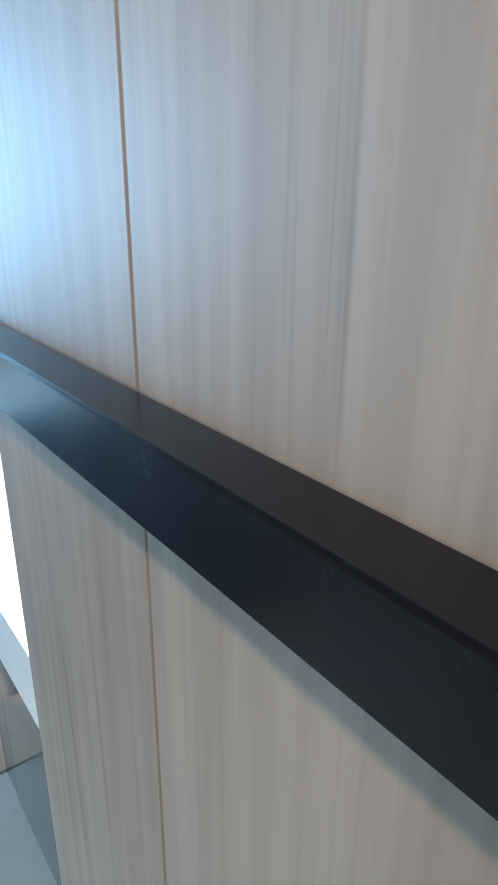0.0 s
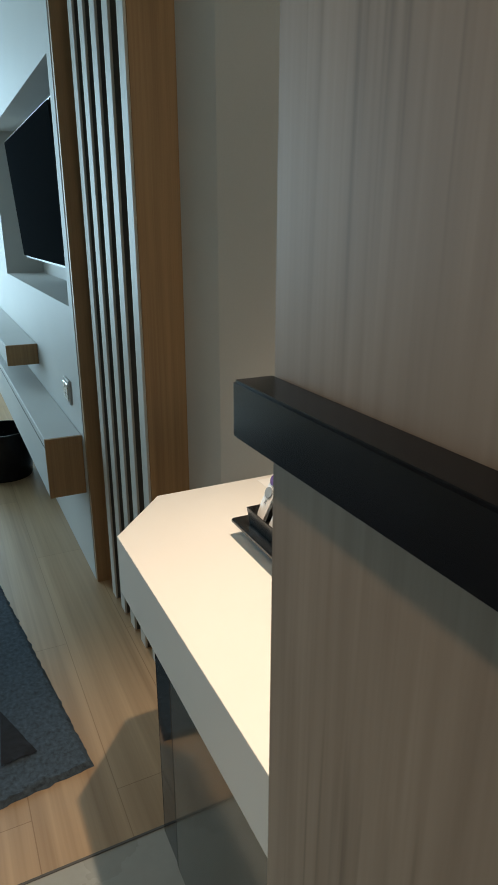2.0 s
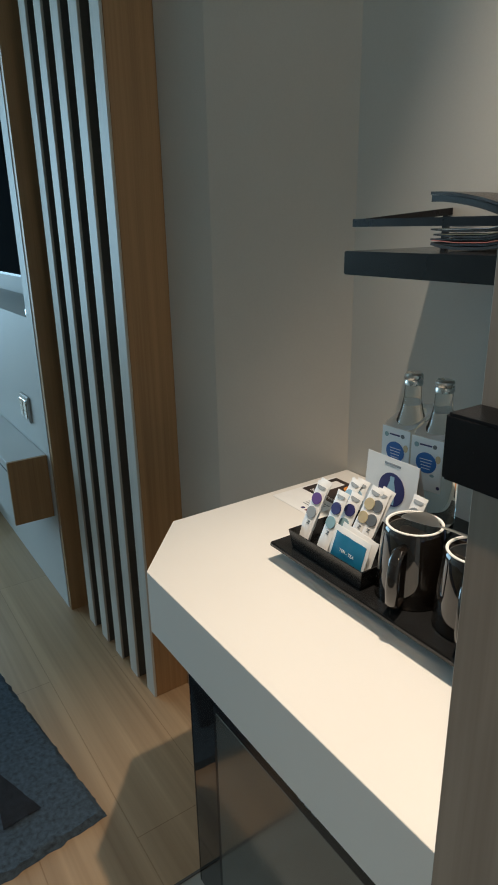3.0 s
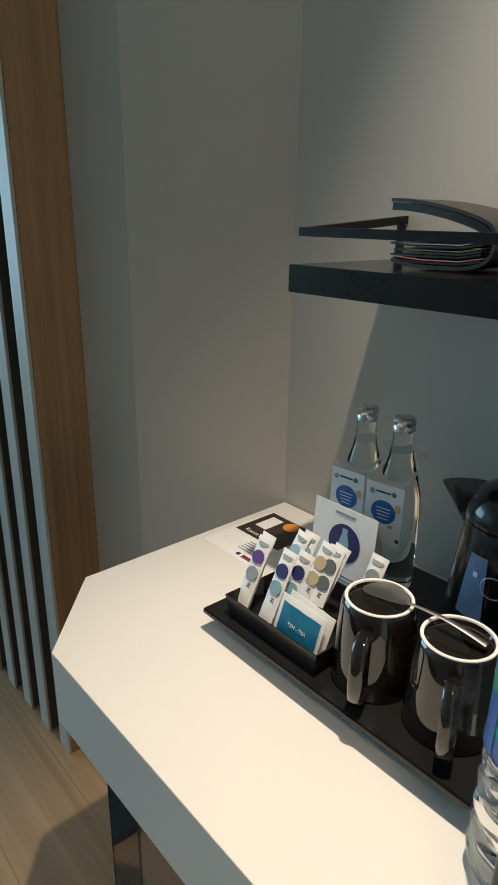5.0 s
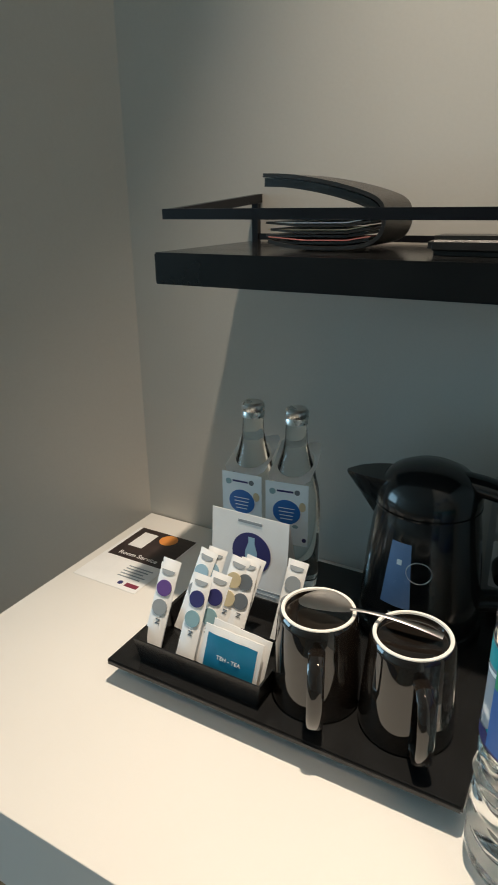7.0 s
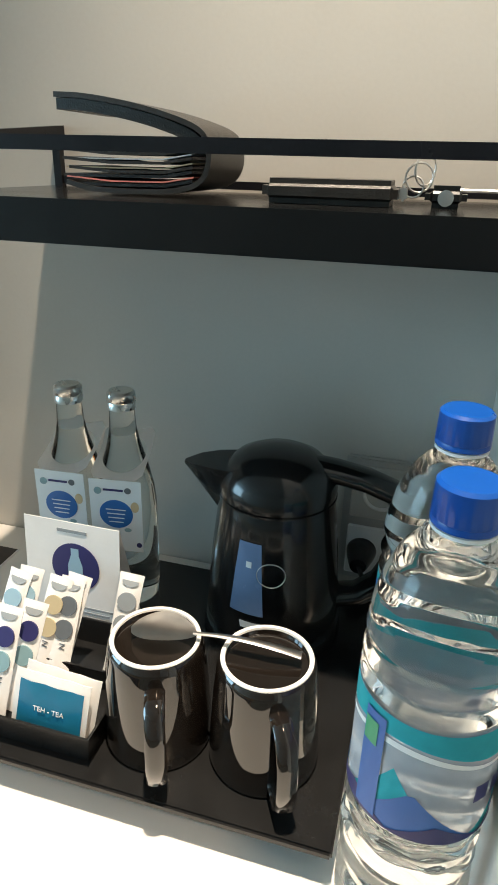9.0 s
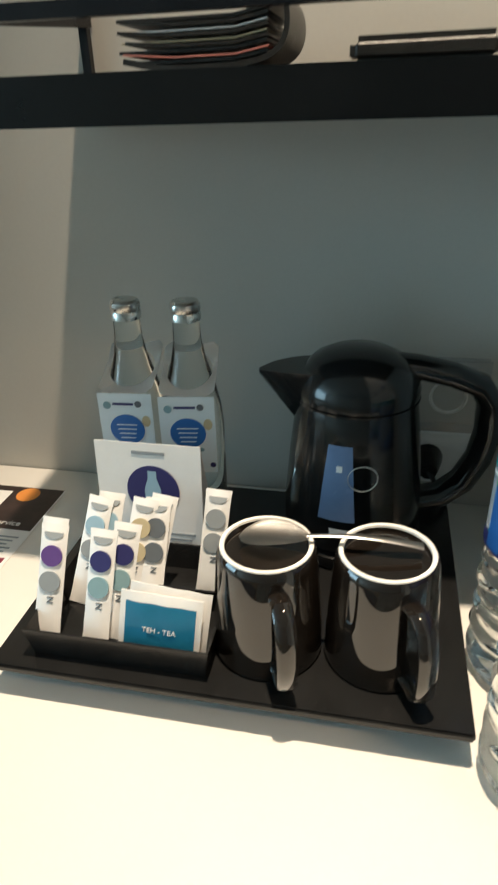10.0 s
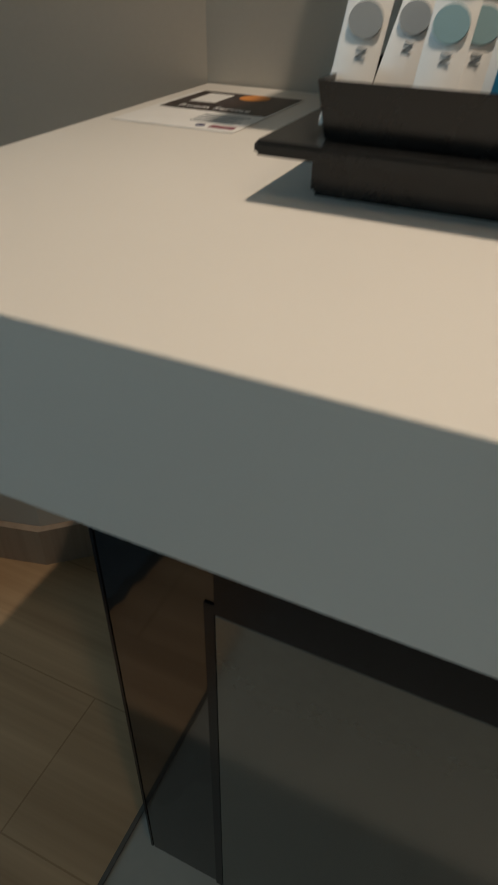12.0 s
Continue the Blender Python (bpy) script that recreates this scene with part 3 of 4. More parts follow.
def glass_bottle(x, y, turn):
    b = thing("water_bottle", pose(x, y, TRAY_Z, 0, 0, turn), "clear glass water bottle with silver cap and pale blue tag", "bottle", "glass water bottles on the tray")
    prof = [(0, 0.002), (0.026, 0.0), (0.0315, 0.004), (0.033, 0.02), (0.033, 0.125), (0.031, 0.145), (0.025, 0.172), (0.0175, 0.198), (0.0145, 0.215), (0.0135, 0.236), (0.0, 0.2362)]
    part("glass", lathe(B(), prof, 48), M_GLASS, b, "clear glass full of water", True)
    cap = [(0, 0.256), (0.0125, 0.256), (0.0148, 0.2535), (0.0150, 0.246), (0.0142, 0.2448), (0.0150, 0.2435), (0.0150, 0.2365), (0.0140, 0.2364), (0, 0.2364)]
    part("cap", lathe(B(), cap, 48, shape=lambda a, z: 1 + (0.014 * (1 if int(a * 24 / math.pi) % 2 else -1) if 0.2365 < z < 0.25 else 0)), M_ALU, b, "silver screw cap", True)
    bm = B()
    # neck tag: slanted collar over the shoulder and a hanging front leaf
    W = 0.0285
    n = 28
    out = []
    for i in range(n):
        a = 2 * math.pi * i / n
        cx, cy = math.cos(a), math.sin(a)
        k = W / max(abs(cx), abs(cy))
        px, py = cx * k, cy * k
        inner = bm.verts.new((0.0240 * cx, 0.0240 * cy, 0.183 + 0.0140 * 0.0240 * cy / W))
        corner = max(0.0, abs(cx * cy) * 2 - 0.55)
        outer = bm.verts.new((px, py * (1.29 if cy < 0 else 1.1), 0.183 + 0.0140 * (py / W) * (1.0 if cy < 0 else 1.1) + 0.010 * corner * (1 if cy > 0 else 0.15)))
        out.append((inner, outer))
    for i in range(n):
        a, c2 = out[i], out[(i + 1) % n]
        bm.faces.new((a[0], c2[0], c2[1], a[1]))
    bmesh.ops.solidify(bm, geom=bm.faces[:], thickness=0.0006)
    part("tag_collar", bm, M_PAPER, b, "white paper neck collar")
    part("tag_leaf", box(B(), -W, W, -0.0372, -0.0366, 0.082, 0.1685), M_TAG, b, "pale blue printed tag")
    part("tag_disc", disc(B(), 0.0, 0.128, 0.0185, -0.0378, 0.0005, 32, 0.92), M_LABELBLUE, b, "blue printed disc")
    for k in range(4):
        part("printed_line", box(B(), -0.011 + 0.001 * k, 0.011 - 0.001 * k, -0.0382, -0.0379, 0.133 - 0.005 * k, 0.1341 - 0.005 * k), M_TAG, b)
    part("printed_name", box(B(), -0.013, 0.009, -0.0376, -0.0373, 0.1555, 0.158), M_NAVY, b)
    part("printed_leaf", disc(B(), 0.014, 0.157, 0.0036, -0.0377, 0.0004, 16), M_DARKINK, b)
    part("printed_leaf", disc(B(), -0.019, 0.155, 0.0042, -0.0377, 0.0004, 16), M_TEALINK, b)
    part("printed_leaf", disc(B(), 0.012, 0.109, 0.004, -0.0377, 0.0004, 16, 0.6), M_TEALINK, b)
    part("printed_leaf", disc(B(), 0.021, 0.138, 0.0045, -0.0377, 0.0004, 16, 1.4), M_TANINK, b)
    part("printed_leaf", disc(B(), 0.024, 0.091, 0.003, -0.0377, 0.0004, 16), M_NAVY, b)


glass_bottle(0.291, -0.131, 4)
glass_bottle(0.354, -0.131, 8)


def mug(x, y, turn):
    """A mug standing upside down, foot ring up."""
    m = thing("mug", pose(x, y, TRAY_Z, 0, 0, turn), "glossy black-brown mug standing upside down on the tray", "mug", "mugs on the tray")
    prof = [(0.0445, 0.0), (0.0472, 0.0005), (0.048, 0.004), (0.047, 0.03), (0.0445, 0.07), (0.0418, 0.098), (0.0405, 0.1035), (0.0388, 0.1058), (0.0345, 0.1050), (0.0335, 0.1018), (0.0, 0.1005)]
    part("cup", lathe(B(), prof, 64), M_MUG, m, "", True)
    part("foot_ring", lathe(B(), [(0.0388, 0.1061), (0.0385, 0.1072), (0.0352, 0.1072), (0.0347, 0.1053), (0.0388, 0.1055)], 64), M_RING, m, "unglazed white foot ring", True)
    pts = [(0, -0.041, 0.086), (0, -0.055, 0.088), (0, -0.066, 0.080), (0, -0.0715, 0.062), (0, -0.073, 0.042), (0, -0.0725, 0.022), (0, -0.066, 0.014), (0, -0.045, 0.016)]
    part("handle", tube(B(), pts, 0.0042, 0.0085, 14), M_MUG, m, "", True)
    part("printed_mark", box(B(), -0.030, -0.027, -0.012, 0.004, 0.1009, 0.1012), M_GREYINK, m)


mug(0.466, -0.309, 22)
mug(0.563, -0.304, 28)


def spoon():
    s = thing("teaspoon", pose(0.4535, -0.306, TRAY_Z + 0.1078, 0, 0, 3), "polished steel teaspoon lying across the upturned mugs", "spoon")
    bm = B()
    nu, nv = 20, 10
    g = []
    for i in range(nu + 1):
        u = i / nu
        half = 0.0180 * math.sin(math.pi * min(0.999, u ** 0.85)) ** 0.65 + 0.0008
        row = []
        for k in range(nv + 1):
            v = k / nv * 2 - 1
            row.append(bm.verts.new((-0.011 + 0.059 * u, half * v, 0.0015 + 0.0062 * (v * v) * math.sin(math.pi * u) + 0.004 * u * u)))
        g.append(row)
    for i in range(nu):
        for k in range(nv):
            bm.faces.new((g[i][k], g[i + 1][k], g[i + 1][k + 1], g[i][k + 1]))
    bmesh.ops.solidify(bm, geom=bm.faces[:], thickness=0.0008)
    part("bowl", bm, M_STEEL, s, "", True)
    pts = [(0.045 + 0.092 * i / 14, 0.0, 0.0062 + 0.004 * math.sin(math.pi * i / 14) - 0.0032 * i / 14) for i in range(15)]
    bm = tube(B(), pts, 0.0011, 0.0028, 10)
    for v in bm.verts:
        v.co.y *= 0.8 + 0.9 * max(0.0, (v.co.x - 0.06) / 0.077)
    part("handle", bm, M_STEEL, s, "", True)


spoon()


def kettle():
    k = thing("kettle", pose(0.527, -0.130, TRAY_Z, 0, 0, 9) @ Matrix.Diagonal((1.06, 1.06, 0.95, 1)), "glossy black plastic electric kettle with a water level window", "kettle")
    part("power_base", lathe(B(), [(0, 0), (0.070, 0), (0.072, 0.004), (0.070, 0.014), (0.062, 0.018), (0, 0.018)], 56), M_TRAY, k, "", True)
    body = [(0, 0.019), (0.066, 0.019), (0.0685, 0.026), (0.0672, 0.06), (0.0635, 0.11), (0.0588, 0.155), (0.0565, 0.172), (0.055, 0.178)]
    part("body", lathe(B(), body, 64), M_GLOSS, k, "", True)
    lid = [(0.0575, 0.178), (0.0578, 0.187), (0.0555, 0.196), (0.051, 0.206), (0.042, 0.216), (0.029, 0.223), (0.012, 0.2265), (0, 0.227)]
    part("lid", lathe(B(), [(0, 0.177)] + lid, 64), M_GLOSS, k, "", True)
    part("lid_seam", lathe(B(), [(0.0567, 0.1735), (0.0582, 0.1745), (0.0582, 0.1765), (0.0567, 0.1772)], 64), M_GLOSS, k, "", True)
    # spout
    bm = B()
    rows = ((-0.040, 0.026, 0.135, 0.2075), (-0.060, 0.022, 0.150, 0.2075), (-0.078, 0.014, 0.178, 0.2065), (-0.092, 0.003, 0.199, 0.2040))
    g = []
    for x, w, lo, hi in rows:
        g.append([bm.verts.new(p) for p in ((x, -w, hi), (x, -w * 0.85, (lo + hi) / 2), (x, 0, lo), (x, w * 0.85, (lo + hi) / 2), (x, w, hi))])
    for a, b in zip(g, g[1:]):
        for i in range(4):
            bm.faces.new((a[i], a[i + 1], b[i + 1], b[i]))
        bm.faces.new((a[4], a[0], b[0], b[4]))
    bm.faces.new(g[-1])
    bm.faces.new(g[0][::-1])
    part("spout", bm, M_GLOSS, k, "", True)
    # handle with its thumb rest, a broad loop
    pts = [(0.030, 0, 0.208), (0.055, 0, 0.204), (0.085, 0, 0.196), (0.112, 0, 0.184), (0.124, 0, 0.165), (0.126, 0, 0.13), (0.121, 0, 0.098), (0.108, 0, 0.068), (0.088, 0, 0.05), (0.060, 0, 0.044)]
    bm = tube(B(), pts, 0.0125, 0.017, 18)
    part("handle", bm, M_GLOSS, k, "", True)
    # level window and emblem follow the curved front
    def wrap(a0, a1, z0, z1, taper, mat, name, label, off=0.0008):
        bm = B()
        n, nz = 8, 8
        g = []
        for j in range(nz + 1):
            z = z0 + (z1 - z0) * j / nz
            r = np.interp(z, [q[1] for q in body], [q[0] for q in body]) + off
            half = (a1 - a0) / 2 * (1 - taper * j / nz)
            mid = (a0 + a1) / 2
            g.append([bm.verts.new((r * math.cos(radians(mid - half + 2 * half * i / n)), r * math.sin(radians(mid - half + 2 * half * i / n)), z)) for i in range(n + 1)])
        for j in range(nz):
            for i in range(n):
                bm.faces.new((g[j][i], g[j][i + 1], g[j + 1][i + 1], g[j + 1][i]))
        return part(name, bm, mat, k, label, True)

    wrap(236, 266, 0.062, 0.146, 0.3, M_WINDOWBLUE, "level_window", "blue-grey water level window")
    wrap(249, 254, 0.118, 0.125, 0.0, M_PAPER, "printed_mark", "", 0.0014)
    wrap(247, 271, 0.044, 0.0525, -0.1, M_PAPER, "emblem", "white maker's mark", 0.0008)
    ring = []
    for i in range(28):
        a = 2 * math.pi * i / 28
        z = 0.112 + 0.0135 * math.sin(a)
        r = np.interp(z, [q[1] for q in body], [q[0] for q in body]) + 0.0004
        th = radians(271) + 0.0135 * math.cos(a) / r
        ring.append((r * math.cos(th), r * math.sin(th), z))
    part("printed_ring", tube(B(), ring, 0.0006, seg=6, closed=True), M_STEEL, k)


kettle()


def plastic_bottle(x, y, turn):
    b = thing("plastic_water_bottle", pose(x, y, COUNTER_Z, 0, 0, turn), "large clear plastic water bottle with blue cap and blue-green label", "bottle", "plastic water bottles on the counter")
    prof = [(0, 0.006), (0.030, 0.0), (0.040, 0.003), (0.0445, 0.012)]
    for z, r in ((0.026, 0.0460), (0.036, 0.0425), (0.046, 0.0462), (0.058, 0.0425), (0.070, 0.0462), (0.082, 0.0428), (0.094, 0.0460), (0.106, 0.0430), (0.118, 0.0460), (0.128, 0.0440), (0.136, 0.0448), (0.222, 0.0448), (0.230, 0.0462), (0.237, 0.0425), (0.245, 0.0462), (0.254, 0.0430), (0.263, 0.0458)):
        prof.append((r, z))
    prof += [(0.0440, 0.278), (0.0405, 0.294), (0.033, 0.312), (0.023, 0.325), (0.0155, 0.331), (0.0152, 0.336), (0.0, 0.3362)]
    fine = []
    zs = np.linspace(0, 1, 150)
    idx = np.interp(zs, np.linspace(0, 1, len(prof)), np.arange(len(prof)))
    for q in idx:
        i = int(min(q, len(prof) - 2))
        f = q - i
        f = f * f * (3 - 2 * f) if 3 < i < 21 else f
        fine.append((prof[i][0] * (1 - f) + prof[i + 1][0] * f, prof[i][1] * (1 - f) + prof[i + 1][1] * f))
    fine[0], fine[-1] = (0, fine[0][1]), (0, fine[-1][1])

    def dents(a, z):
        return 1 + (0.022 * math.sin(2 * a + 95 * z) * math.sin(3 * a - 70 * z) + 0.008 * math.sin(9 * a + 150 * z) if 0.015 < z < 0.13 else 0.009 * math.sin(3 * a + 45 * z) * math.sin(5 * a - 30 * z) if 0.225 < z < 0.29 else 0)

    part("bottle", lathe(B(), fine, 72, shape=dents), M_PET, b, "clear ribbed plastic full of water", True)
    cap = [(0, 0.362), (0.0165, 0.362), (0.0185, 0.360), (0.0190, 0.341), (0.0186, 0.3405), (0.0190, 0.3395), (0.0190, 0.3366), (0, 0.3366)]
    part("cap", lathe(B(), cap, 60, shape=lambda a, z: 1 + (0.006 * math.sin(40 * a) if z < 0.359 else 0)), M_BLUECAP, b, "blue screw cap", True)
    # sleeve label in coloured bands with wavy borders
    def band(lo, hi, mat, name, off, a0=0.0, a1=2 * math.pi):
        bm = B()
        n = 60
        g = []
        for i in range(n + 1):
            a = a0 + (a1 - a0) * i / n
            g.append([bm.verts.new(((0.0458 + off) * math.cos(a), (0.0458 + off) * math.sin(a), h)) for h in (lo(a), hi(a))])
        for p, q in zip(g, g[1:]):
            bm.faces.new((p[0], q[0], q[1], p[1]))
        return part(name, bm, mat, b, "", True)

    band(lambda a: 0.137, lambda a: 0.226, M_LABELPALE, "label", 0.0)
    band(lambda a: 0.207 + 0.005 * math.sin(2 * a), lambda a: 0.226, M_LABELTEAL, "label_band", 0.0004)
    band(lambda a: 0.200 + 0.005 * math.sin(2 * a), lambda a: 0.2035 + 0.006 * math.sin(2 * a), M_PAPER, "label_stripe", 0.0004)
    tri = lambda a, n, ph: abs(((a * n / (2 * math.pi) + ph) % 1) * 2 - 1)
    band(lambda a: 0.137, lambda a: 0.139 + 0.050 * tri(a, 3, 0.15) ** 1.6, M_LABELTEAL, "label_hill", 0.0004)
    band(lambda a: 0.137, lambda a: 0.138 + 0.038 * tri(a, 3, 0.02) ** 1.4, M_LABELBLUE, "label_hill", 0.0007)
    band(lambda a: 0.137, lambda a: 0.138 + 0.014 * tri(a, 5, 0.4), M_NAVY, "label_hill", 0.0010)
    band(lambda a: 0.140, lambda a: 0.221, M_LABELBLUE, "label_edge", 0.0013, radians(192), radians(212))
    band(lambda a: 0.196, lambda a: 0.214, M_LABELGREEN, "label_leaf", 0.0017, radians(193), radians(206))
    band(lambda a: 0.170, lambda a: 0.184, M_NAVY, "label_mark", 0.0013, radians(284), radians(297))
    band(lambda a: 0.170, lambda a: 0.184, M_NAVY, "label_mark", 0.0013, radians(301), radians(314))
    part("neck_ring", lathe(B(), [(0.0150, 0.3325), (0.0185, 0.3330), (0.0185, 0.3352), (0.0150, 0.3358)], 48), M_PAPER, b, "white neck ring", True)


plastic_bottle(0.687, -0.268, 0)
plastic_bottle(0.686, -0.378, 25)


def flyer():
    f = thing("room_service_flyer", pose(0, 0, COUNTER_Z + 0.0004), "printed room service leaflet lying on the counter", "leaflet")
    part("sheet", box(B(), 0.020, 0.140, -0.222, -0.055, 0, 0.0004), M_PAPER, f)
    part("photo", box(B(), 0.0265, 0.1375, -0.150, -0.0555, 0.0005, 0.0008), M_BROWNINK, f, "dark brown photograph")
    part("photo_paper", box(B(), 0.040, 0.068, -0.115, -0.068, 0.0009, 0.0011), M_PAPER, f)
    part("photo_lamp", lathe(B(), [(0, 0.0009), (0.016, 0.0009), (0.016, 0.0011), (0, 0.0011)], 24, 0.093, -0.073), M_ORANGE, f)
    text("lettering", "Room Service", 0.0135, M_PAPER, f, pose(0.080, -0.138, 0.0010))
    for k in range(5):
        part("printed_line", box(B(), 0.084, 0.130 - 0.004 * (k % 3), -0.166 - 0.007 * k, -0.1635 - 0.007 * k, 0.0005, 0.0007), M_GREYINK, f)
    part("printed_mark", box(B(), 0.112, 0.135, -0.213, -0.204, 0.0005, 0.0007), M_RED, f)
    part("printed_mark", lathe(B(), [(0, 0.0005), (0.0045, 0.0005), (0.0045, 0.0007), (0, 0.0007)], 16, 0.102, -0.208), M_NAVY, f)


flyer()


def wallet():
    w = thing("wallet", pose(0.388, -0.105, 1.1972), "folded black leather wallet full of papers on the shelf", "wallet")
    outer = [(-0.072, 0.008), (-0.045, 0.0025), (0.0, 0.0015), (0.045, 0.003), (0.070, 0.010), (0.080, 0.024), (0.080, 0.042), (0.072, 0.055), (0.045, 0.064), (0.005, 0.073), (-0.045, 0.080), (-0.078, 0.081)]
    outer = [(x * 0.9 + 0.002, z) for x, z in outer]

    def ribbon(pts, th, y0, y1):
        bm = B()
        top, bot = [], []
        n = len(pts)
        for i, p in enumerate(pts):
            a, b = pts[max(i - 1, 0)], pts[min(i + 1, n - 1)]
            d = Vector((b[0] - a[0], b[1] - a[1])).normalized()
            nx, nz = -d.y * th, d.x * th
            top.append((p[0] + nx, p[1] + nz))
            bot.append((p[0], p[1]))
        loop = bot + top[::-1]
        lo = [bm.verts.new((x, y0, z)) for x, z in loop]
        hi = [bm.verts.new((x, y1, z)) for x, z in loop]
        m = len(loop)
        for i in range(m):
            bm.faces.new((lo[i], lo[(i + 1) % m], hi[(i + 1) % m], hi[i]))
        for v in (lo, hi):
            for i in range(n - 1):
                bm.faces.new((v[i], v[i + 1], v[m - 2 - i], v[m - 1 - i]))
        return bm

    for _ in range(2):
        outer = [outer[0]] + [p for a, b in zip(outer, outer[1:]) for p in ((a[0] * 0.75 + b[0] * 0.25, a[1] * 0.75 + b[1] * 0.25), (a[0] * 0.25 + b[0] * 0.75, a[1] * 0.25 + b[1] * 0.75))] + [outer[-1]]
    part("cover", ribbon(outer, 0.0042, -0.05, 0.048), M_LEATHER, w, "", True)
    part("lining", ribbon([(x * 0.96 - 0.001, z - 0.0047) for x, z in outer[28:]], 0.009, -0.049, 0.047), M_LEATHER, w, "", True)
    mats = [M_LEATHER, M_PINK, M_LEATHER, M_LEATHER, M_TANINK, M_LEATHER, M_PAPER, M_LEATHER, M_LEATHER]
    for i, mt in enumerate(mats):
        z = 0.0075 + 0.0036 * i
        part("paper", ribbon([(-0.060 - 0.003 * (i % 3), z + 0.003 * (i % 2)), (-0.02, z), (0.03, z + 0.0005), (0.056 + 0.001 * (i % 2), z + 0.005)], 0.0011 if mt != M_LEATHER else 0.0024, -0.047 - 0.0008 * (i % 2), 0.044), mt, w)


wallet()


def key_case():
    k = thing("key_case", pose(0.565, -0.14, 1.1973), "brown-black leather key case with key ring and fob on the shelf", "key case")
    bm = box(B(), -0.057, 0.052, -0.026, 0.026, 0.0, 0.019, 0.006, 3)
    for v in bm.verts:
        v.co.z += 0.0012 * math.sin(v.co.x * 60) if v.co.z > 0.01 else 0
    part("case", bm, M_LEATHER, k, "", True)
    part("clasp", box(B(), 0.0521, 0.058, -0.008, 0.008, 0.004, 0.016, 0.002, 2), M_STEEL, k)
    for cx, cz, r, tilt in ((0.066, 0.022, 0.011, 0.3), (0.070, 0.028, 0.012, 0.9), (0.062, 0.015, 0.008, 0.0)):
        pts = [(cx + r * math.cos(a) * math.cos(tilt), r * math.cos(a) * math.sin(tilt), cz + r * math.sin(a)) for a in [2 * math.pi * i / 20 for i in range(20)]]
        part("key_ring", tube(B(), pts, 0.0009, seg=6, closed=True), M_STEEL, k)
    part("fob", box(B(), 0.072, 0.104, -0.014, 0.010, 0.0, 0.017, 0.006, 3), M_GLOSS, k, "black glossy key fob", True)
    part("fob_badge", lathe(B(), [(0, 0.0), (0.006, 0.0), (0.006, 0.001), (0, 0.0012)], 20), M_STEEL, k).matrix_local = pose(0.088, -0.0138, 0.008, 90, 0, 0)
    part("key", box(B(), 0.078, 0.150, 0.012, 0.021, 0.012, 0.0145, 0.0008), M_STEEL, k)


key_case()


def wall_socket():
    s = thing("wall_socket", pose(0.628, 0, 0.825), "grey framed double wall socket behind the kettle", "socket")
    part("frame", box(B(), -0.045, 0.045, -0.009, -0.0005, -0.085, 0.087, 0.003, 2), M_PLATE, s)
    for z in (-0.075, 0.007):
        part("insert", box(B(), -0.036, 0.036, -0.0115, -0.0088, z, z + 0.070, 0.002), M_PAPER if z < 0 else M_WALL, s)
    part("socket_well", lathe(B(), [(0.020, 0.0), (0.022, 0.002), (0.020, 0.003), (0.018, 0.0)], 32), M_RING, s).matrix_local = pose(0, -0.0115, 0.042, 90, 0, 0)
    p = thing("power_plug", pose(0.612, -0.012, 0.785), "black power plug of the kettle in the wall socket", "plug")
    part("plug_body", lathe(B(), [(0, 0.036), (0.010, 0.036), (0.012, 0.030), (0.017, 0.010), (0.0185, 0.0), (0, 0.0)], 24), M_TRAY, p, "", True).matrix_local = pose(0, 0, 0, 90, 0, 0)
    part("cord", tube(B(), [(0, -0.034, 0), (0.006, -0.048, -0.004), (0.018, -0.052, -0.022), (0.024, -0.05, -0.045), (0.010, -0.055, -0.062), (-0.012, -0.062, -0.0655)], 0.003, seg=8), M_TRAY, p, "", True)


wall_socket()


# ---------------------------------------------------------------- the bedroom end
def television():
    t = thing("television", pose(-1.68, -0.375, 1.35, 4, 0, 0), "large black flat screen television mounted in the recess", "television")
    part("casing", box(B(), -0.60, 0.60, 0.006, 0.045, -0.262, 0.265, 0.006, 2), M_BLACK, t)
    part("screen", box(B(), -0.59, 0.59, 0.0, 0.0055, -0.250, 0.254), M_SCREEN, t, "dark glossy screen")
    part("bracket", box(B(), -0.15, 0.15, 0.046, 0.12, -0.1, 0.1), M_BLACK, t)
    c = thing("cable_bundle", pose(-1.15, -0.30, NZ0 + 0.001), "pale cables hanging beneath the television", "cable")
    part("cable", tube(B(), [(-0.1, 0.06, 0.10), (-0.02, 0.02, 0.05), (0.02, -0.01, 0.012), (0.0, -0.04, 0.006), (-0.06, -0.03, 0.006)], 0.005, seg=8), M_PAPER, c, "", True)
    part("adapter", box(B(), -0.03, 0.05, 0.0, 0.05, 0.0, 0.03, 0.004), M_PAPER, c)
    r = thing("remote_sensor", pose(-1.03, TVY + 0.03, NZ0 + 0.001), "small silver and black box on the recess edge", "box")
    part("case", box(B(), -0.02, 0.02, -0.02, 0.02, 0.0, 0.022, 0.003), M_ALU, r)


television()


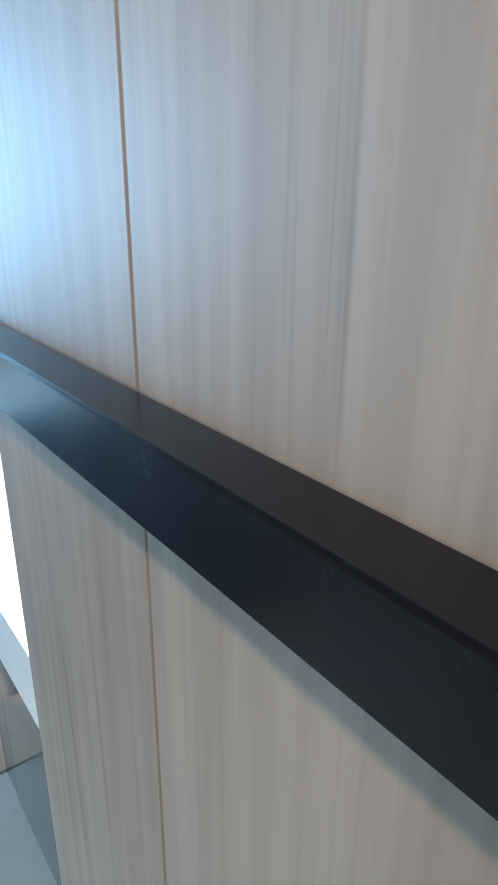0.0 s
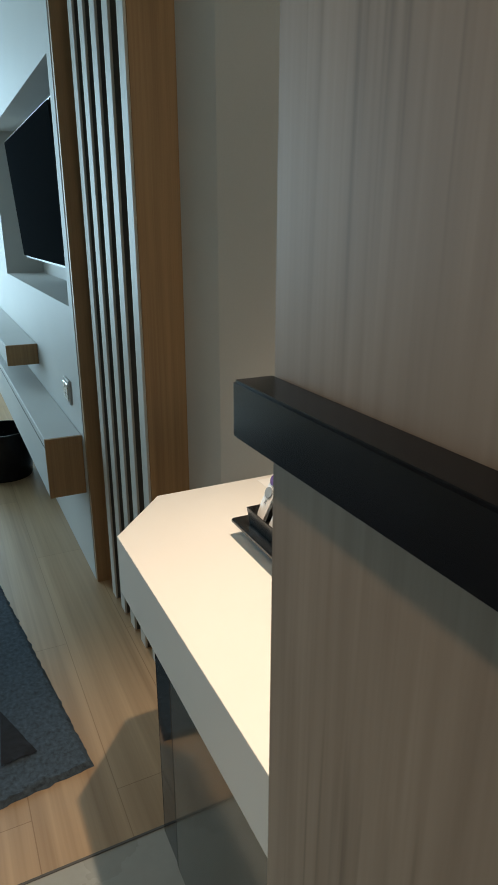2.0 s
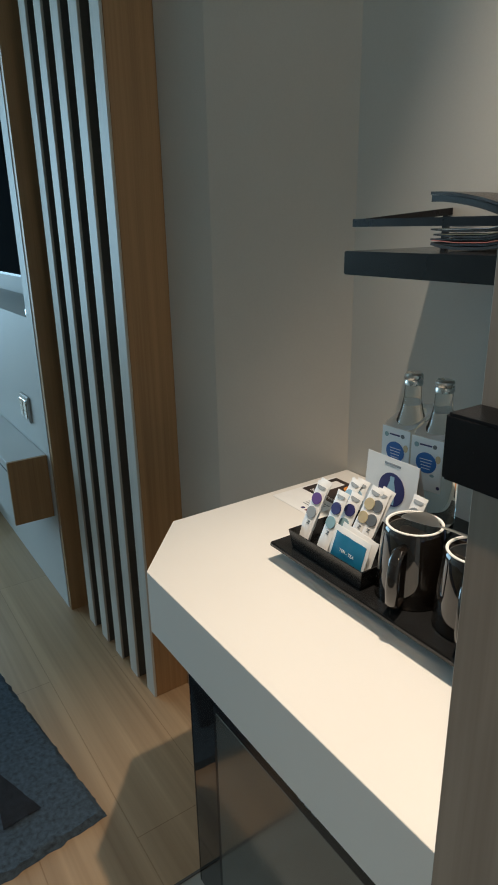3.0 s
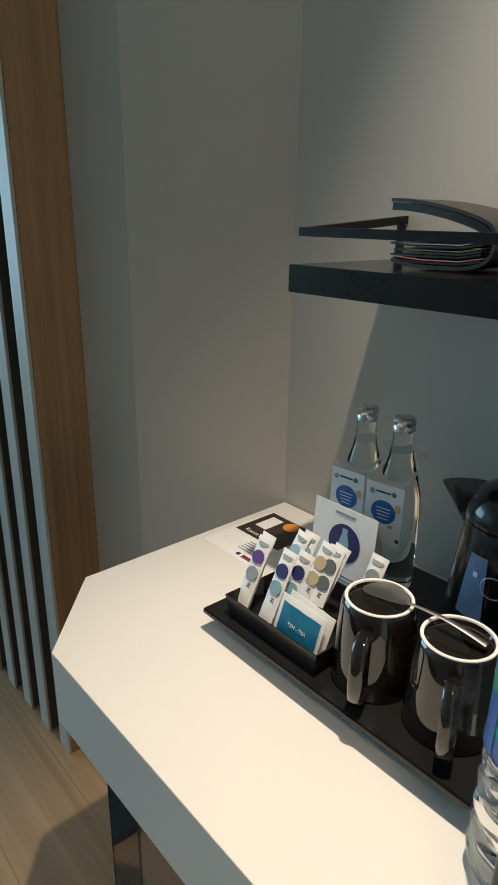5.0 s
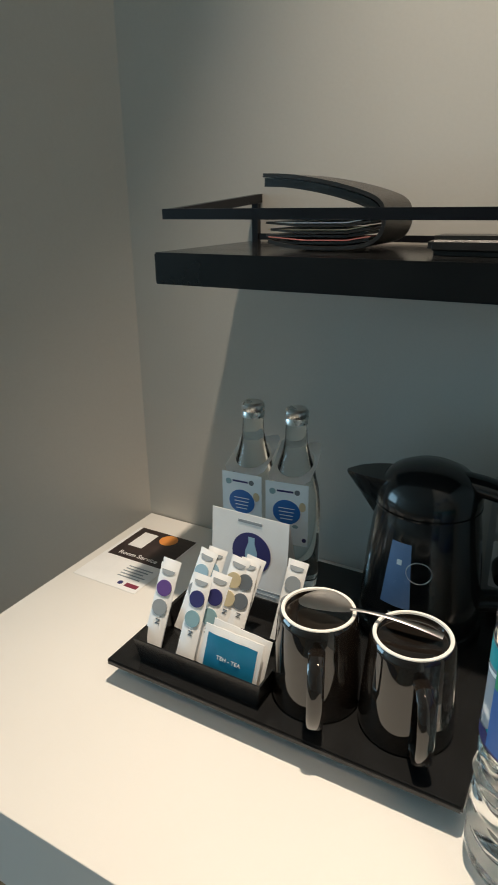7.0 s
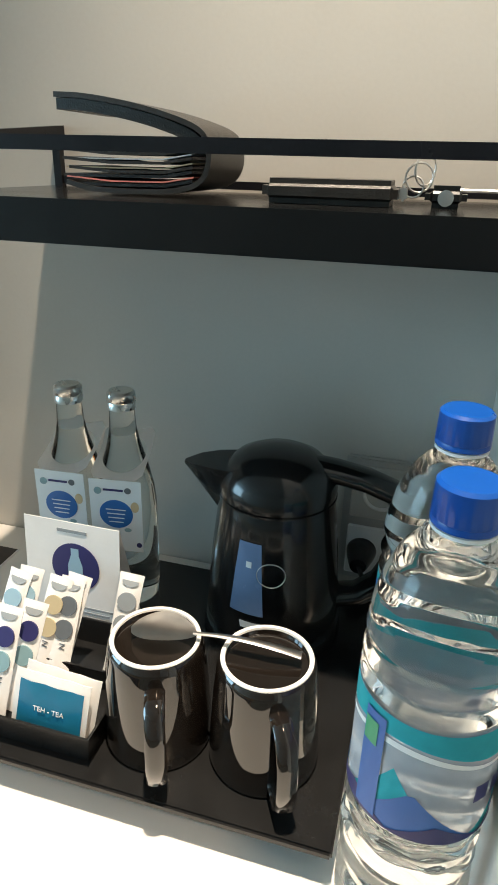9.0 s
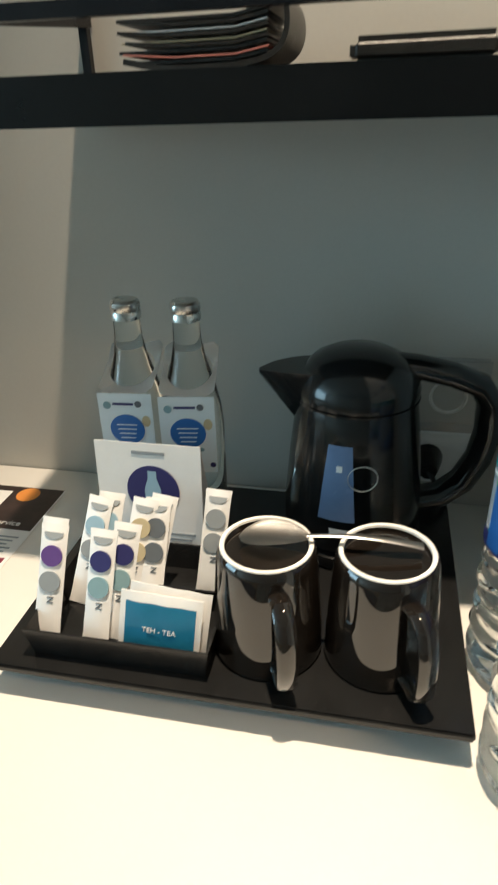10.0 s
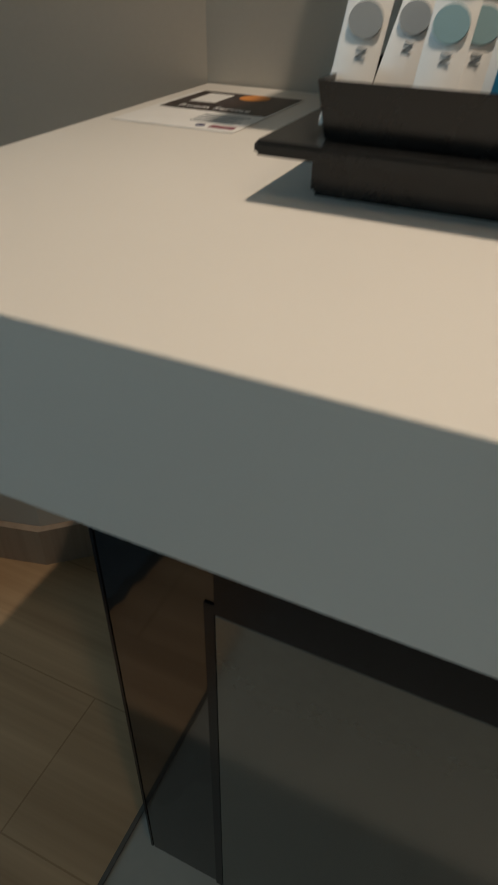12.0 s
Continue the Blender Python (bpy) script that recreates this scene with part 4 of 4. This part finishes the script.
def console():
    c = thing("wall_console", pose(-0.970, TVY, 0), "floating pale wall console with oak end panel", "console")
    part("body", box(B(), -2.9, -0.012, -0.125, -0.001, 0.337, 0.55, 0.0015), M_WALL2, c)
    part("end_panel", box(B(), -0.0115, 0.0, -0.126, -0.001, 0.336, 0.551, 0.001), M_OAK, c, "brown oak end panel")
    part("front_groove", box(B(), -2.9, -0.013, -0.1262, -0.1251, 0.518, 0.522), M_JOINT_SHADE, c)
    b = thing("wall_ledge", pose(-1.84, TVY, 0), "short pale ledge above the console", "shelf")
    part("body", box(B(), -2.1, -0.012, -0.135, -0.001, 0.640, 0.73, 0.0015), M_WALL2, b)
    part("end_panel", box(B(), -0.0115, 0.0, -0.136, -0.001, 0.639, 0.731, 0.001), M_OAK, b, "brown oak end panel")
    s = thing("wall_switch", pose(-1.14, TVY, 0.672), "grey double wall switch above the console", "switch")
    part("frame", box(B(), -0.05, 0.05, -0.010, -0.0005, -0.045, 0.045, 0.003, 2), M_PLATE, s)
    for x in (-0.038, 0.004):
        part("rocker", box(B(), x, x + 0.034, -0.0135, -0.0095, -0.032, 0.032, 0.002), M_ALU, s)
    p = thing("waste_bin", pose(-2.2, -0.575, 0), "black round waste bin below the console", "bin")
    part("tub", lathe(B(), [(0, 0), (0.13, 0), (0.135, 0.01), (0.15, 0.24), (0.15, 0.25), (0.14, 0.25), (0.128, 0.02), (0, 0.015)], 40), M_BLACK, p, "", True)


console()


def rug():
    m = pose(-0.088, -0.603, 0, 0, 0, 7)
    r = tagged(new("area_rug"), "blue-grey shaggy rug with black triangle pattern", "rug")
    r.matrix_world = m
    W, D, n1, n2 = 2.4, 1.6, 200, 140
    bm = B()
    g = []
    for i in range(n1 + 1):
        row = []
        for k in range(n2 + 1):
            x, y = -W * i / n1, -D * k / n2
            e = min(i, n1 - i, k, n2 - k)
            h = (0.012 if e else 0.0) + 0.005 * noise.noise(Vector((x * 60, y * 60, 0))) * (e > 0) + 0.002 * noise.noise(Vector((x * 9, y * 9, 3)))
            j = 0.006 * noise.noise(Vector((x * 40, y * 40, 7)))
            row.append(bm.verts.new((x + j, y + j, max(h, 0.0005))))
        g.append(row)
    for i in range(n1):
        for k in range(n2):
            bm.faces.new((g[i][k], g[i + 1][k], g[i + 1][k + 1], g[i][k + 1]))
    part("rug_surface", bm, M_RUG, r, "", True)
    for cx in (-0.20, -0.62, -1.04, -1.46, -1.88):
        for cy, flip in ((-0.15, 1), (-0.27, -1), (-0.80, 1), (-1.20, -1)):
            bm = B()
            a = [(0.095 * flip, -0.04), (0.095 * flip, 0.045), (-0.095 * flip, 0.0)]
            nn = 14
            pts = []
            for i in range(nn + 1):
                row = []
                for k in range(nn + 1 - i):
                    u, v = i / nn, k / nn
                    w = 1 - u - v
                    x = cx + w * a[0][0] + u * a[1][0] + v * a[2][0]
                    y = cy + w * a[0][1] + u * a[1][1] + v * a[2][1]
                    row.append(bm.verts.new((x, y, 0.0165 + 0.004 * noise.noise(Vector((x * 90, y * 90, 1))))))
                pts.append(row)
            for i in range(nn):
                for k in range(nn - i):
                    bm.faces.new((pts[i][k], pts[i + 1][k], pts[i][k + 1]))
                    if k < nn - i - 1:
                        bm.faces.new((pts[i + 1][k], pts[i + 1][k + 1], pts[i][k + 1]))
            part("triangle", bm, M_RUGDARK, r, "", True)


rug()
